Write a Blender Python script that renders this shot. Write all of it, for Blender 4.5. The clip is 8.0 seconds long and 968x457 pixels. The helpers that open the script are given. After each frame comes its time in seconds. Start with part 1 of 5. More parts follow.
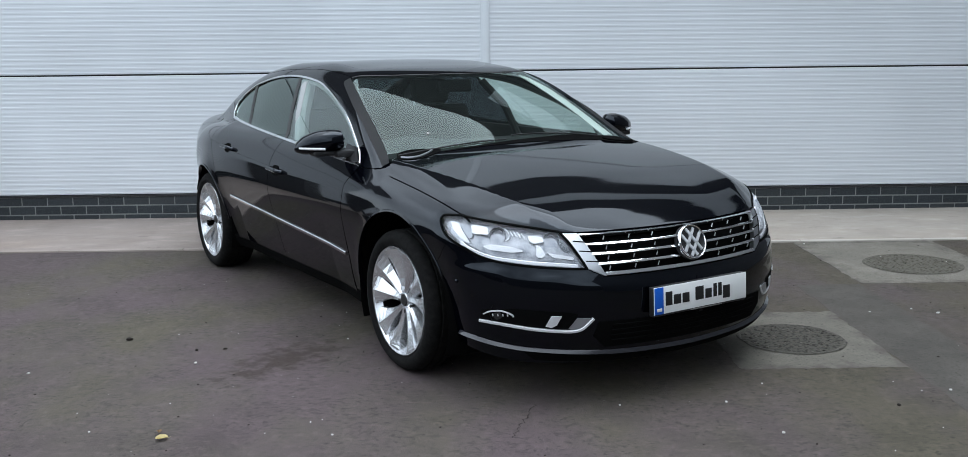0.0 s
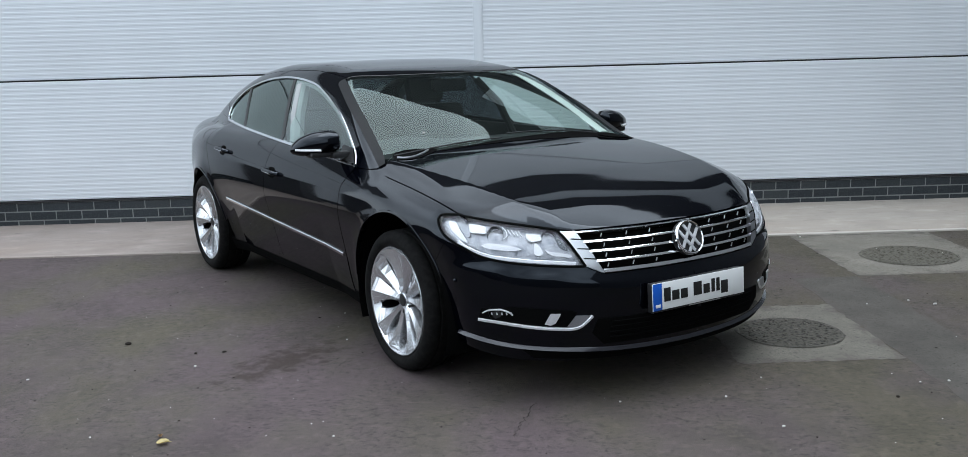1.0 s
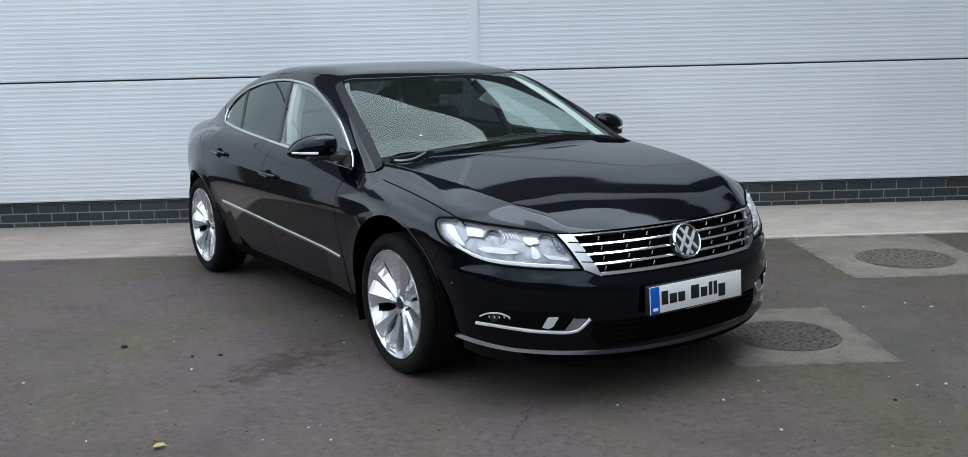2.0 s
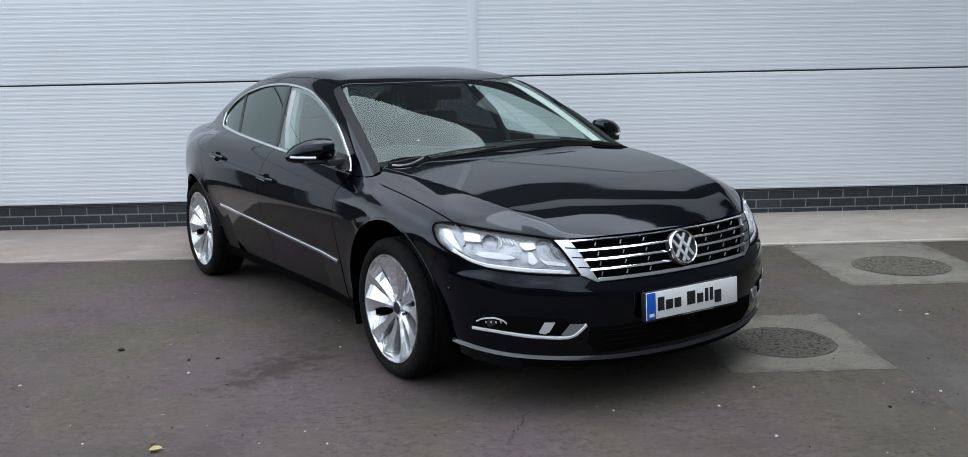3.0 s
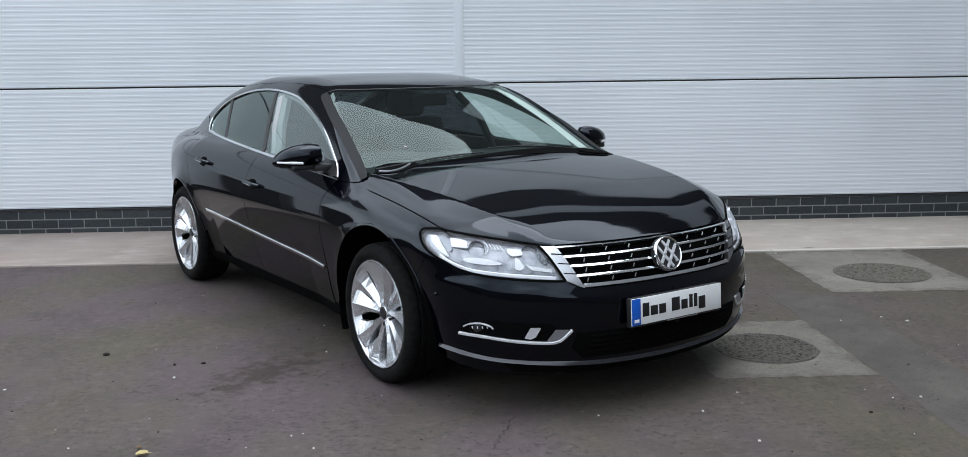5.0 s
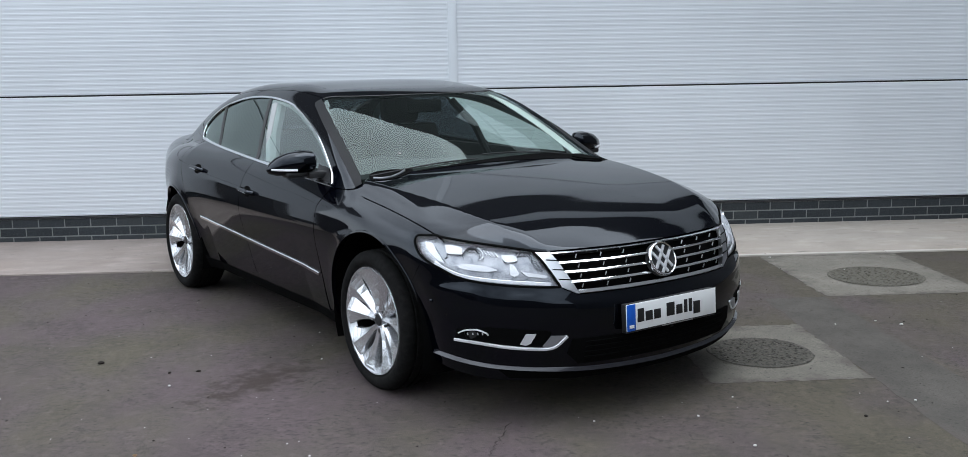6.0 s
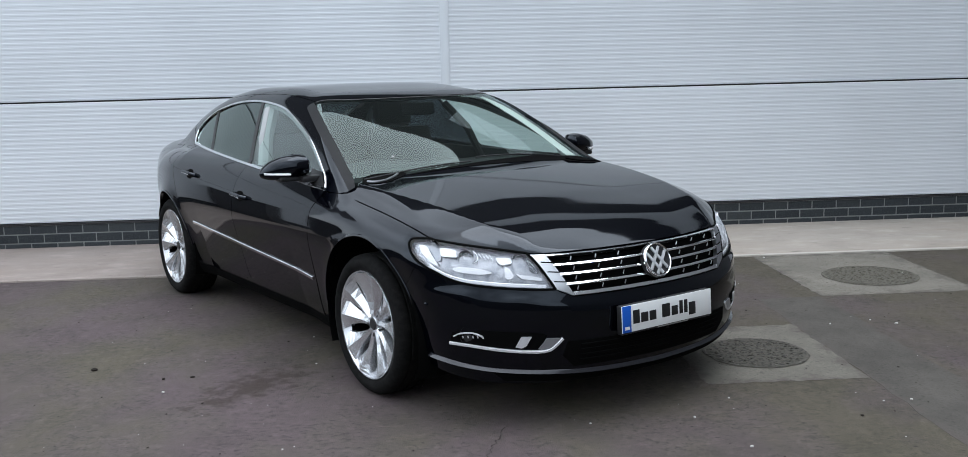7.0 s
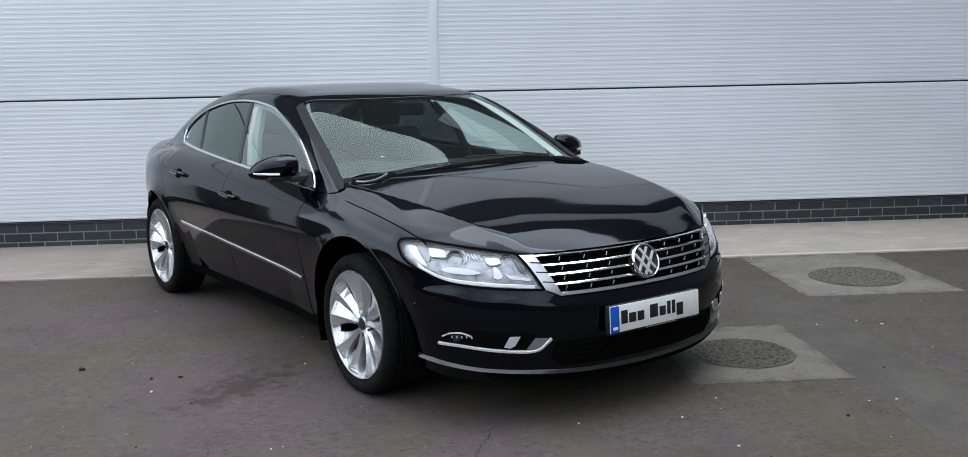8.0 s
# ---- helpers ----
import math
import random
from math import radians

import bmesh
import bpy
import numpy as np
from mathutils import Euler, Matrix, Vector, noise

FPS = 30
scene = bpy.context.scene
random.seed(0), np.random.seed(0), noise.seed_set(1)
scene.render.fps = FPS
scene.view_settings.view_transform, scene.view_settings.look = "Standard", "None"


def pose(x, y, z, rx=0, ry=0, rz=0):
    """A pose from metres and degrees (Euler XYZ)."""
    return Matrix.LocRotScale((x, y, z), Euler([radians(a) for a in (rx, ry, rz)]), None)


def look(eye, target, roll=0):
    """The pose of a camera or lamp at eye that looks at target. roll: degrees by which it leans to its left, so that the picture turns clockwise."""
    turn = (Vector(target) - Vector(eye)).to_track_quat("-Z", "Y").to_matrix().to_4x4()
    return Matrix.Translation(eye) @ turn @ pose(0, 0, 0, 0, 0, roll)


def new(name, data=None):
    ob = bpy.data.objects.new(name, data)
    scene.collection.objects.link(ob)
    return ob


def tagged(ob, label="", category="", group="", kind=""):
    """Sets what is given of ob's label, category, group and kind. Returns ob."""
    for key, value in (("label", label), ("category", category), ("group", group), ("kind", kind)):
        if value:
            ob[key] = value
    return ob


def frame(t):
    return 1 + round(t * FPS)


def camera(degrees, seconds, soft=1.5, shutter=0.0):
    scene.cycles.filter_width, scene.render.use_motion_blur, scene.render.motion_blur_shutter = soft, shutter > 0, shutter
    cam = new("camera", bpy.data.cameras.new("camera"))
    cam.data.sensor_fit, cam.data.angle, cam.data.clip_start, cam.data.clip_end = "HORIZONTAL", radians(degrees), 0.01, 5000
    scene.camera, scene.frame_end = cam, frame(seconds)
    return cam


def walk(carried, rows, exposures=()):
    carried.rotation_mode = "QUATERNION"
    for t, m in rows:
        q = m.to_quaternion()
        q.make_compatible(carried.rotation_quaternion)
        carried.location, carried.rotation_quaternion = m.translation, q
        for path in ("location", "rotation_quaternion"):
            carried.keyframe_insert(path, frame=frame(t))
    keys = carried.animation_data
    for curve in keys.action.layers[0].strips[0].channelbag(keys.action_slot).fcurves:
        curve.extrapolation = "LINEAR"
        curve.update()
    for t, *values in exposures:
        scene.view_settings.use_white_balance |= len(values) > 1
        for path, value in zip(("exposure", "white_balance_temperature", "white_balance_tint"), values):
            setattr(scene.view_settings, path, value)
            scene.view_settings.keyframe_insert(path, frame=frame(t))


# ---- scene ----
# ---- camera and its walk ----
cam = camera(51.91, 8.0, soft=0.65)
PATH = [
    (0, -0.4099, -4.8336, 1.4351, -0.772, -10.214, 0.655),
    (0.5, -0.4166, -4.8442, 1.4434, -0.967, -10.261, 1.022),
    (1, -0.4187, -4.8358, 1.4428, -1.196, -10.376, 1.517),
    (1.5, -0.4249, -4.8277, 1.4473, -1.390, -10.397, 1.580),
    (3, -0.4266, -4.8425, 1.4499, -1.552, -9.981, 1.112),
    (3.5, -0.4293, -4.8480, 1.4541, -1.669, -10.000, 0.953),
    (4, -0.4368, -4.8510, 1.4534, -1.930, -9.932, 0.846),
    (4.5, -0.4414, -4.8619, 1.4533, -2.286, -9.824, 0.626),
    (6, -0.4405, -4.8729, 1.4623, -2.796, -9.384, 0.980),
    (6.5, -0.4415, -4.8665, 1.4638, -2.944, -9.378, 1.183),
    (7, -0.4446, -4.8599, 1.4601, -3.262, -9.235, 1.410),
    (7.5, -0.4420, -4.8676, 1.4636, -3.608, -9.243, 1.252),
    (8, -0.4479, -4.8716, 1.4637, -3.901, -9.250, 1.158),
]
walk(cam, [(t, pose(x, y, z, 90 + pitch, roll, yaw)) for t, x, y, z, yaw, pitch, roll in PATH],
     exposures=[(0.0, 0.15, 5970, 6), (1.5, 0.15, 5970, 6), (3.0, 0.16, 6060, 8), (8.0, 0.17, 6060, 8)])

# ---- world, sun, exposure ----
world = bpy.data.worlds.new("overcast_sky")
scene.world = world
world.use_nodes = True
sky = world.node_tree.nodes.new("ShaderNodeTexSky")
sky.sky_type, sky.sun_disc = "NISHITA", False
sky.sun_elevation, sky.sun_rotation = radians(84), radians(304)
sky.air_density, sky.dust_density, sky.ozone_density = 1.0, 4.0, 1.5
wn, wl = world.node_tree.nodes, world.node_tree.links
grey = wn.new("ShaderNodeHueSaturation")
grey.inputs["Saturation"].default_value = 0.62
wl.new(sky.outputs[0], grey.inputs["Color"])
wl.new(grey.outputs[0], wn["Background"].inputs["Color"])
wn["Background"].inputs["Strength"].default_value = 0.05
cloud = wn.new("ShaderNodeBackground")
cloud.inputs["Color"].default_value = (0.92, 0.96, 1.0, 1)
# an overcast sky: more than twice as bright overhead as at the horizon
sky_at, sky_up, sky_rise = wn.new("ShaderNodeTexCoord"), wn.new("ShaderNodeSeparateXYZ"), wn.new("ShaderNodeMapRange")
wl.new(sky_at.outputs["Generated"], sky_up.inputs[0])
wl.new(sky_up.outputs["Z"], sky_rise.inputs["Value"])
sky_rise.inputs["To Min"].default_value, sky_rise.inputs["To Max"].default_value = 0.62, 1.50
# uneven cloud cover
drift, cover, lumps = wn.new("ShaderNodeTexNoise"), wn.new("ShaderNodeMapRange"), wn.new("ShaderNodeMath")
drift.inputs["Scale"].default_value, drift.inputs["Detail"].default_value = 2.3, 3.0
wl.new(sky_at.outputs["Generated"], drift.inputs["Vector"])
wl.new(drift.outputs["Fac"], cover.inputs["Value"])
cover.inputs["From Min"].default_value, cover.inputs["From Max"].default_value = 0.35, 0.65
cover.inputs["To Min"].default_value, cover.inputs["To Max"].default_value = 0.6, 1.6
lumps.operation = "MULTIPLY"
wl.new(sky_rise.outputs["Result"], lumps.inputs[0])
wl.new(cover.outputs["Result"], lumps.inputs[1])
# added glow low in the west, to brighten reflections on wing and bumper corner
west_dot, west_pos, west_pow, west_sum = (wn.new("ShaderNodeVectorMath"), wn.new("ShaderNodeMath"), wn.new("ShaderNodeMath"), wn.new("ShaderNodeMath"))
west_dot.operation, west_dot.inputs[1].default_value = "DOT_PRODUCT", Vector((-0.93, -0.15, 0.33)).normalized()
wl.new(sky_at.outputs["Generated"], west_dot.inputs[0])
west_pos.operation, west_pos.inputs[1].default_value = "MAXIMUM", 0.0
wl.new(west_dot.outputs["Value"], west_pos.inputs[0])
west_pow.operation, west_pow.inputs[1].default_value = "POWER", 7.0
wl.new(west_pos.outputs[0], west_pow.inputs[0])
west_sum.operation, west_sum.inputs[1].default_value = "MULTIPLY_ADD", 1.1
wl.new(west_pow.outputs[0], west_sum.inputs[0])
wl.new(lumps.outputs[0], west_sum.inputs[2])
wl.new(west_sum.outputs[0], cloud.inputs["Strength"])
both_skies = wn.new("ShaderNodeAddShader")
wl.new(wn["Background"].outputs[0], both_skies.inputs[0])
wl.new(cloud.outputs[0], both_skies.inputs[1])
wl.new(both_skies.outputs[0], wn["World Output"].inputs[0])
sun = new("sun", bpy.data.lights.new("sun", "SUN"))
sun.data.energy, sun.data.angle, sun.data.color = 1.3, radians(42), (0.97, 0.98, 1.0)
sun.matrix_world = look((4.0, 2.5, 18.0), (0, 0, 0))


# ---- materials ----
def material(name, colour, rough=0.5, metal=0.0, coat=0.0, spec=0.5):
    m = bpy.data.materials.new(name)
    m.use_nodes = True
    b = m.node_tree.nodes["Principled BSDF"]
    b.inputs["Base Color"].default_value = (*colour, 1)
    b.inputs["Roughness"].default_value = rough
    b.inputs["Metallic"].default_value = metal
    b.inputs["Coat Weight"].default_value = coat
    b.inputs["Coat Roughness"].default_value = 0.03
    b.inputs["Specular IOR Level"].default_value = spec
    return m


def node(m, kind, **values):
    n = m.node_tree.nodes.new(kind)
    for key, v in values.items():
        n.inputs[key.replace("_", " ")].default_value = v
    return n


def wire(m, a, b):
    m.node_tree.links.new(a, b)


def ramp(m, fac, *stops):
    r = m.node_tree.nodes.new("ShaderNodeValToRGB")
    el = r.color_ramp.elements
    while len(el) < len(stops):
        el.new(0.5)
    for e, (at, c) in zip(el, stops):
        e.position, e.color = at, (*c, 1) if len(c) == 3 else c
    wire(m, fac, r.inputs[0])
    return r.outputs[0]


def mix(m, fac, a, b, how="MIX"):
    n = m.node_tree.nodes.new("ShaderNodeMix")
    n.data_type, n.blend_type = "RGBA", how
    for sock, v in ((n.inputs[0], fac), (n.inputs[6], a), (n.inputs[7], b)):
        if hasattr(v, "is_output"):
            wire(m, v, sock)
        else:
            sock.default_value = v if isinstance(v, (int, float)) else (*v, 1)
    return n.outputs[2]


def where(m, scale=(1, 1, 1), kind="Object"):
    tc = m.node_tree.nodes.new("ShaderNodeTexCoord")
    mp = m.node_tree.nodes.new("ShaderNodeMapping")
    mp.inputs["Scale"].default_value = scale
    wire(m, tc.outputs[kind], mp.inputs[0])
    return mp.outputs[0]


def grain(m, at, scale, detail=4.0, rough=0.6):
    n = node(m, "ShaderNodeTexNoise", Scale=scale, Detail=detail, Roughness=rough)
    wire(m, at, n.inputs["Vector"])
    return n.outputs["Fac"]


def relief(m, height, strength, dist=0.01):
    b = node(m, "ShaderNodeBump", Strength=strength, Distance=dist)
    wire(m, height, b.inputs["Height"])
    wire(m, b.outputs[0], m.node_tree.nodes["Principled BSDF"].inputs["Normal"])


def base(m):
    return m.node_tree.nodes["Principled BSDF"].inputs


def make_asphalt():
    """Worn rolled asphalt: fine stone grain, broad brown, olive and mauve drifts, clustered dark pits and one oily stain."""
    m = material("asphalt", (0.06, 0.06, 0.06), 0.88, spec=0.3)
    at = where(m)
    fine = grain(m, at, 170, 3, 0.7)
    mid = grain(m, at, 11, 5, 0.65)
    big = grain(m, at, 0.9, 4, 0.6)
    c = ramp(m, fine, (0.30, (0.046, 0.040, 0.039)), (0.52, (0.079, 0.067, 0.065)), (0.74, (0.132, 0.116, 0.110)))
    c = mix(m, ramp(m, mid, (0.40, (0.10, 0.10, 0.10)), (0.60, (0.75, 0.75, 0.75))), c, (0.080, 0.068, 0.066))
    c = mix(m, ramp(m, big, (0.40, (0, 0, 0)), (0.62, (0.55, 0.55, 0.55))), c, (0.066, 0.059, 0.051))
    # pits and dark stones in loose clusters
    cluster = ramp(m, grain(m, where(m, (1.0, 0.8, 1)), 3.2, 4, 0.65), (0.36, (0.10, 0.10, 0.10)), (0.56, (1, 1, 1)))
    pit = ramp(m, grain(m, at, 44, 3, 0.6), (0.56, (0, 0, 0)), (0.68, (0.85, 0.85, 0.85)))
    c = mix(m, mix(m, 1.0, pit, cluster, "MULTIPLY"), c, (0.026, 0.023, 0.022))
    blot = ramp(m, grain(m, at, 24, 4, 0.65), (0.50, (0, 0, 0)), (0.70, (0.80, 0.80, 0.80)))
    c = mix(m, mix(m, 1.0, blot, cluster, "MULTIPLY"), c, (0.036, 0.032, 0.030))
    stain = grain(m, where(m), 1.9, 5, 0.62)
    c = mix(m, ramp(m, stain, (0.52, (0, 0, 0)), (0.70, (0.6, 0.6, 0.6))), c, (0.042, 0.037, 0.034))
    chalk = ramp(m, grain(m, at, 15, 5, 0.75), (0.52, (0, 0, 0)), (0.70, (0.6, 0.6, 0.6)))
    c = mix(m, chalk, c, (0.120, 0.104, 0.096))
    # an old oil stain beside the front wheel
    spot = m.node_tree.nodes.new("ShaderNodeMapping")
    spot.vector_type = "TEXTURE"
    spot.inputs["Location"].default_value, spot.inputs["Rotation"].default_value, spot.inputs["Scale"].default_value = (-1.31, -0.30, 0), (0, 0, 1.0), (0.30, 0.14, 1)
    wire(m, at, spot.inputs[0])
    reach = m.node_tree.nodes.new("ShaderNodeVectorMath")
    reach.operation = "LENGTH"
    wire(m, spot.outputs[0], reach.inputs[0])
    edge = m.node_tree.nodes.new("ShaderNodeMath")
    edge.operation = "MULTIPLY_ADD"
    edge.inputs[1].default_value, edge.inputs[2].default_value = 6.5, -3.5
    wire(m, grain(m, at, 11, 6, 0.75), edge.inputs[0])
    oil = m.node_tree.nodes.new("ShaderNodeMath")
    wire(m, reach.outputs["Value"], oil.inputs[0])
    wire(m, edge.outputs[0], oil.inputs[1])
    c = mix(m, ramp(m, oil.outputs[0], (0.10, (0.90, 0.90, 0.90)), (1.2, (0, 0, 0))), c, (0.034, 0.027, 0.021))
    # drifts of tint: mauve to the west, olive to the east
    across = m.node_tree.nodes.new("ShaderNodeSeparateXYZ")
    wire(m, at, across.inputs[0])
    lean = m.node_tree.nodes.new("ShaderNodeMapRange")
    wire(m, across.outputs["X"], lean.inputs["Value"])
    lean.inputs["From Min"].default_value, lean.inputs["From Max"].default_value = 0.3, 2.2
    lean.inputs["To Max"].default_value = 0.12
    drift_sum = m.node_tree.nodes.new("ShaderNodeMath")
    wire(m, grain(m, where(m, (0.9, 0.6, 1)), 1.25, 4, 0.6), drift_sum.inputs[0])
    wire(m, lean.outputs["Result"], drift_sum.inputs[1])
    c = mix(m, 1.0, c, ramp(m, drift_sum.outputs[0], (0.42, (1.05, 0.935, 1.00)), (0.52, (1.03, 0.985, 0.93)), (0.64, (1.025, 1.025, 0.80))), "MULTIPLY")
    wire(m, c, base(m)["Base Color"])
    relief(m, fine, 0.6, 0.006)
    return m


def make_tar_patch(name="worn_light_tarmac", k=1.0, feather=(3.0, 3.0), tint=(0.158, 0.145, 0.122)):
    """Paler relaid tarmac, worn back to the old surface in ragged stretches along its edges."""
    shade = lambda f: tuple(k * f * v for v in tint)
    m = material(name, shade(1.0), 0.9, spec=0.3)
    at = where(m)
    fine, mid = grain(m, at, 140, 3, 0.7), grain(m, at, 6, 5, 0.65)
    c = ramp(m, fine, (0.3, shade(0.72)), (0.7, shade(1.25)))
    c = mix(m, ramp(m, mid, (0.40, (0, 0, 0)), (0.68, (0.75, 0.75, 0.75))), c, shade(0.70))
    soil = grain(m, at, 1.7, 4, 0.65)
    c = mix(m, ramp(m, soil, (0.45, (0, 0, 0)), (0.66, (0.55, 0.55, 0.55))), c, shade(0.56))
    speck = grain(m, at, 60, 2, 0.5)
    c = mix(m, ramp(m, speck, (0.60, (0, 0, 0)), (0.67, (0.6, 0.6, 0.6))), c, shade(0.3))
    # how far in from each side, in shares of the patch
    sides = m.node_tree.nodes.new("ShaderNodeSeparateXYZ")
    wire(m, where(m, kind="Generated"), sides.inputs[0])
    steps = []
    for axis, slope_in in (("X", feather[0]), ("Y", feather[1])):
        n = m.node_tree.nodes.new("ShaderNodeMath")
        n.operation = "PINGPONG"
        n.inputs[1].default_value = 0.5
        wire(m, sides.outputs[axis], n.inputs[0])
        f = m.node_tree.nodes.new("ShaderNodeMath")
        f.operation, f.inputs[1].default_value = "MULTIPLY", slope_in
        wire(m, n.outputs[0], f.inputs[0])
        steps.append(f.outputs[0])
    near = m.node_tree.nodes.new("ShaderNodeMath")
    near.operation = "MINIMUM"
    wire(m, steps[0], near.inputs[0])
    wire(m, steps[1], near.inputs[1])
    ragged = m.node_tree.nodes.new("ShaderNodeMath")
    wire(m, near.outputs[0], ragged.inputs[0])
    wire(m, ramp(m, grain(m, at, 8, 5, 0.7), (0.35, (0, 0, 0)), (0.65, (0.55, 0.55, 0.55))), ragged.inputs[1])
    c = mix(m, ramp(m, ragged.outputs[0], (0.12, (0.8, 0.8, 0.8)), (0.50, (0, 0, 0))), c, (0.078, 0.066, 0.058))
    wire(m, c, base(m)["Base Color"])
    relief(m, fine, 0.5, 0.005)
    return m


def make_paving(name, tint):
    """Weathered concrete, with soft stains, pale scuffs and dark grit in its surface."""
    shade = lambda f, warm=0.0: tuple(f * v * w for v, w in zip(tint, (1 + warm, 1.0, 1 - warm)))
    m = material(name, shade(1.0), 0.88, spec=0.3)
    at = where(m)
    fine, mid, big = grain(m, at, 120, 3), grain(m, where(m, (0.6, 1.2, 1)), 5, 5, 0.65), grain(m, where(m, (0.6, 1.3, 1)), 0.8, 3)
    c = ramp(m, big, (0.38, shade(0.96, 0.05)), (0.50, shade(0.99)), (0.62, shade(1.02, -0.02)))
    c = mix(m, ramp(m, mid, (0.40, (0.6, 0.6, 0.6)), (0.60, (0, 0, 0))), c, shade(0.87))
    c = mix(m, ramp(m, mid, (0.56, (0, 0, 0)), (0.75, (0.6, 0.6, 0.6))), c, shade(1.40))
    c = mix(m, ramp(m, fine, (0.34, (0.45, 0.45, 0.45)), (0.5, (0, 0, 0))), c, shade(0.70))
    blot = grain(m, where(m, (0.8, 1.0, 1)), 2.6, 5, 0.7)
    c = mix(m, ramp(m, blot, (0.50, (0, 0, 0)), (0.68, (0.5, 0.5, 0.5))), c, shade(0.66))
    scuff = grain(m, where(m, (0.5, 2.4, 1)), 9, 3, 0.6)
    c = mix(m, ramp(m, scuff, (0.66, (0, 0, 0)), (0.72, (0.7, 0.7, 0.7))), c, shade(0.35))
    wire(m, c, base(m)["Base Color"])
    relief(m, mid, 0.5, 0.008)
    return m


def make_brick():
    m = material("dark_engineering_brick", (0.06, 0.07, 0.08), 0.6)
    at = where(m)
    info = m.node_tree.nodes.new("ShaderNodeObjectInfo")
    fine = grain(m, at, 60, 4)
    c = ramp(m, info.outputs["Random"], (0.0, (0.028, 0.035, 0.041)), (0.6, (0.018, 0.024, 0.029)), (1.0, (0.040, 0.047, 0.050)))
    c = mix(m, ramp(m, fine, (0.45, (0, 0, 0)), (0.75, (0.5, 0.5, 0.5))), c, (0.075, 0.082, 0.086))
    wire(m, c, base(m)["Base Color"])
    relief(m, fine, 0.4, 0.004)
    return m


def make_cladding(name, colour):
    m = material(name, colour, 0.42, spec=0.45)
    at = where(m)
    big, streak = grain(m, at, 0.5, 3), grain(m, where(m, (0.25, 1, 3.0)), 2.2, 4)
    lighter, duller = tuple(min(1, v * 1.05) for v in colour), tuple(v * 0.91 for v in colour)
    c = ramp(m, big, (0.3, duller), (0.7, lighter))
    c = mix(m, ramp(m, streak, (0.5, (0, 0, 0)), (0.8, (0.35, 0.35, 0.35))), c, tuple(v * 0.86 for v in colour))
    wire(m, c, base(m)["Base Color"])
    return m


def make_paint():
    m = material("black_metallic_paint", (0.002, 0.002, 0.003), 0.04, spec=0.5)
    fleck = grain(m, where(m), 900, 2)
    wire(m, ramp(m, fleck, (0.4, (0.0004, 0.0005, 0.0010)), (0.75, (0.0016, 0.0019, 0.0044))), base(m)["Base Color"])
    film = grain(m, where(m), 5, 5, 0.7)
    wire(m, ramp(m, film, (0.35, (0.025, 0.025, 0.025)), (0.75, (0.07, 0.07, 0.07))), base(m)["Roughness"])
    base(m)["IOR"].default_value = 1.50
    base(m)["Specular Tint"].default_value = (0.56, 0.62, 0.70, 1)
    return m


def make_glass(name, tint, gloss=0.02, flat_gloss=0.085, sheen=(0.88, 1.0, 0.94)):
    """Thin tinted glazing: a clear tinted film under a gloss that rises with the angle."""
    m = bpy.data.materials.new(name)
    m.use_nodes = True
    t = m.node_tree
    t.nodes.remove(t.nodes["Principled BSDF"])
    out = t.nodes["Material Output"]
    clear = t.nodes.new("ShaderNodeBsdfTransparent")
    clear.inputs[0].default_value = (*tint, 1)
    shine = t.nodes.new("ShaderNodeBsdfGlossy")
    shine.inputs["Color"].default_value = (*sheen, 1)
    shine.inputs["Roughness"].default_value = gloss
    lw = t.nodes.new("ShaderNodeLayerWeight")
    lw.inputs["Blend"].default_value = 0.5
    steep = t.nodes.new("ShaderNodeMath")
    steep.operation, steep.inputs[1].default_value = "POWER", 4.5
    wire(m, lw.outputs["Facing"], steep.inputs[0])
    fres = t.nodes.new("ShaderNodeMath")
    fres.operation = "MULTIPLY_ADD"
    fres.inputs[1].default_value, fres.inputs[2].default_value = 0.9, flat_gloss
    wire(m, steep.outputs[0], fres.inputs[0])
    both = t.nodes.new("ShaderNodeMixShader")
    wire(m, fres.outputs[0], both.inputs[0])
    wire(m, clear.outputs[0], both.inputs[1])
    wire(m, shine.outputs[0], both.inputs[2])
    wire(m, both.outputs[0], out.inputs[0])
    return m


def make_rubber():
    m = material("tyre_rubber", (0.018, 0.018, 0.018), 0.85, spec=0.12)
    n = grain(m, where(m), 40, 4)
    wire(m, ramp(m, n, (0.35, (0.004, 0.004, 0.004)), (0.75, (0.012, 0.0115, 0.011))), base(m)["Base Color"])
    return m


ASPHALT, PATCH, BRICK = make_asphalt(), make_tar_patch(), make_brick()
# the same tarmac lightened, to make up for the added east wall's shade
FAR_PATCH = make_tar_patch("tarmac_lightened_against_shade", 1.28)
PAVING, PAVING_PALE = make_paving("pinkish_concrete_paving", (0.292, 0.246, 0.220)), make_paving("pale_concrete_paving", (0.380, 0.336, 0.292))
OLIVE_PATCH = make_tar_patch("olive_tarmac", 0.56, (2.0, 20.0), (0.158, 0.143, 0.124))
CLAD = make_cladding("pale_grey_cladding", (0.775, 0.805, 0.835))
CLAD_HIGH = make_cladding("dark_grey_cladding", (0.022, 0.024, 0.027))
MORTAR = material("grey_mortar", (0.24, 0.25, 0.24), 0.9)
KERB = material("pale_concrete_edging", (0.44, 0.40, 0.36), 0.85)
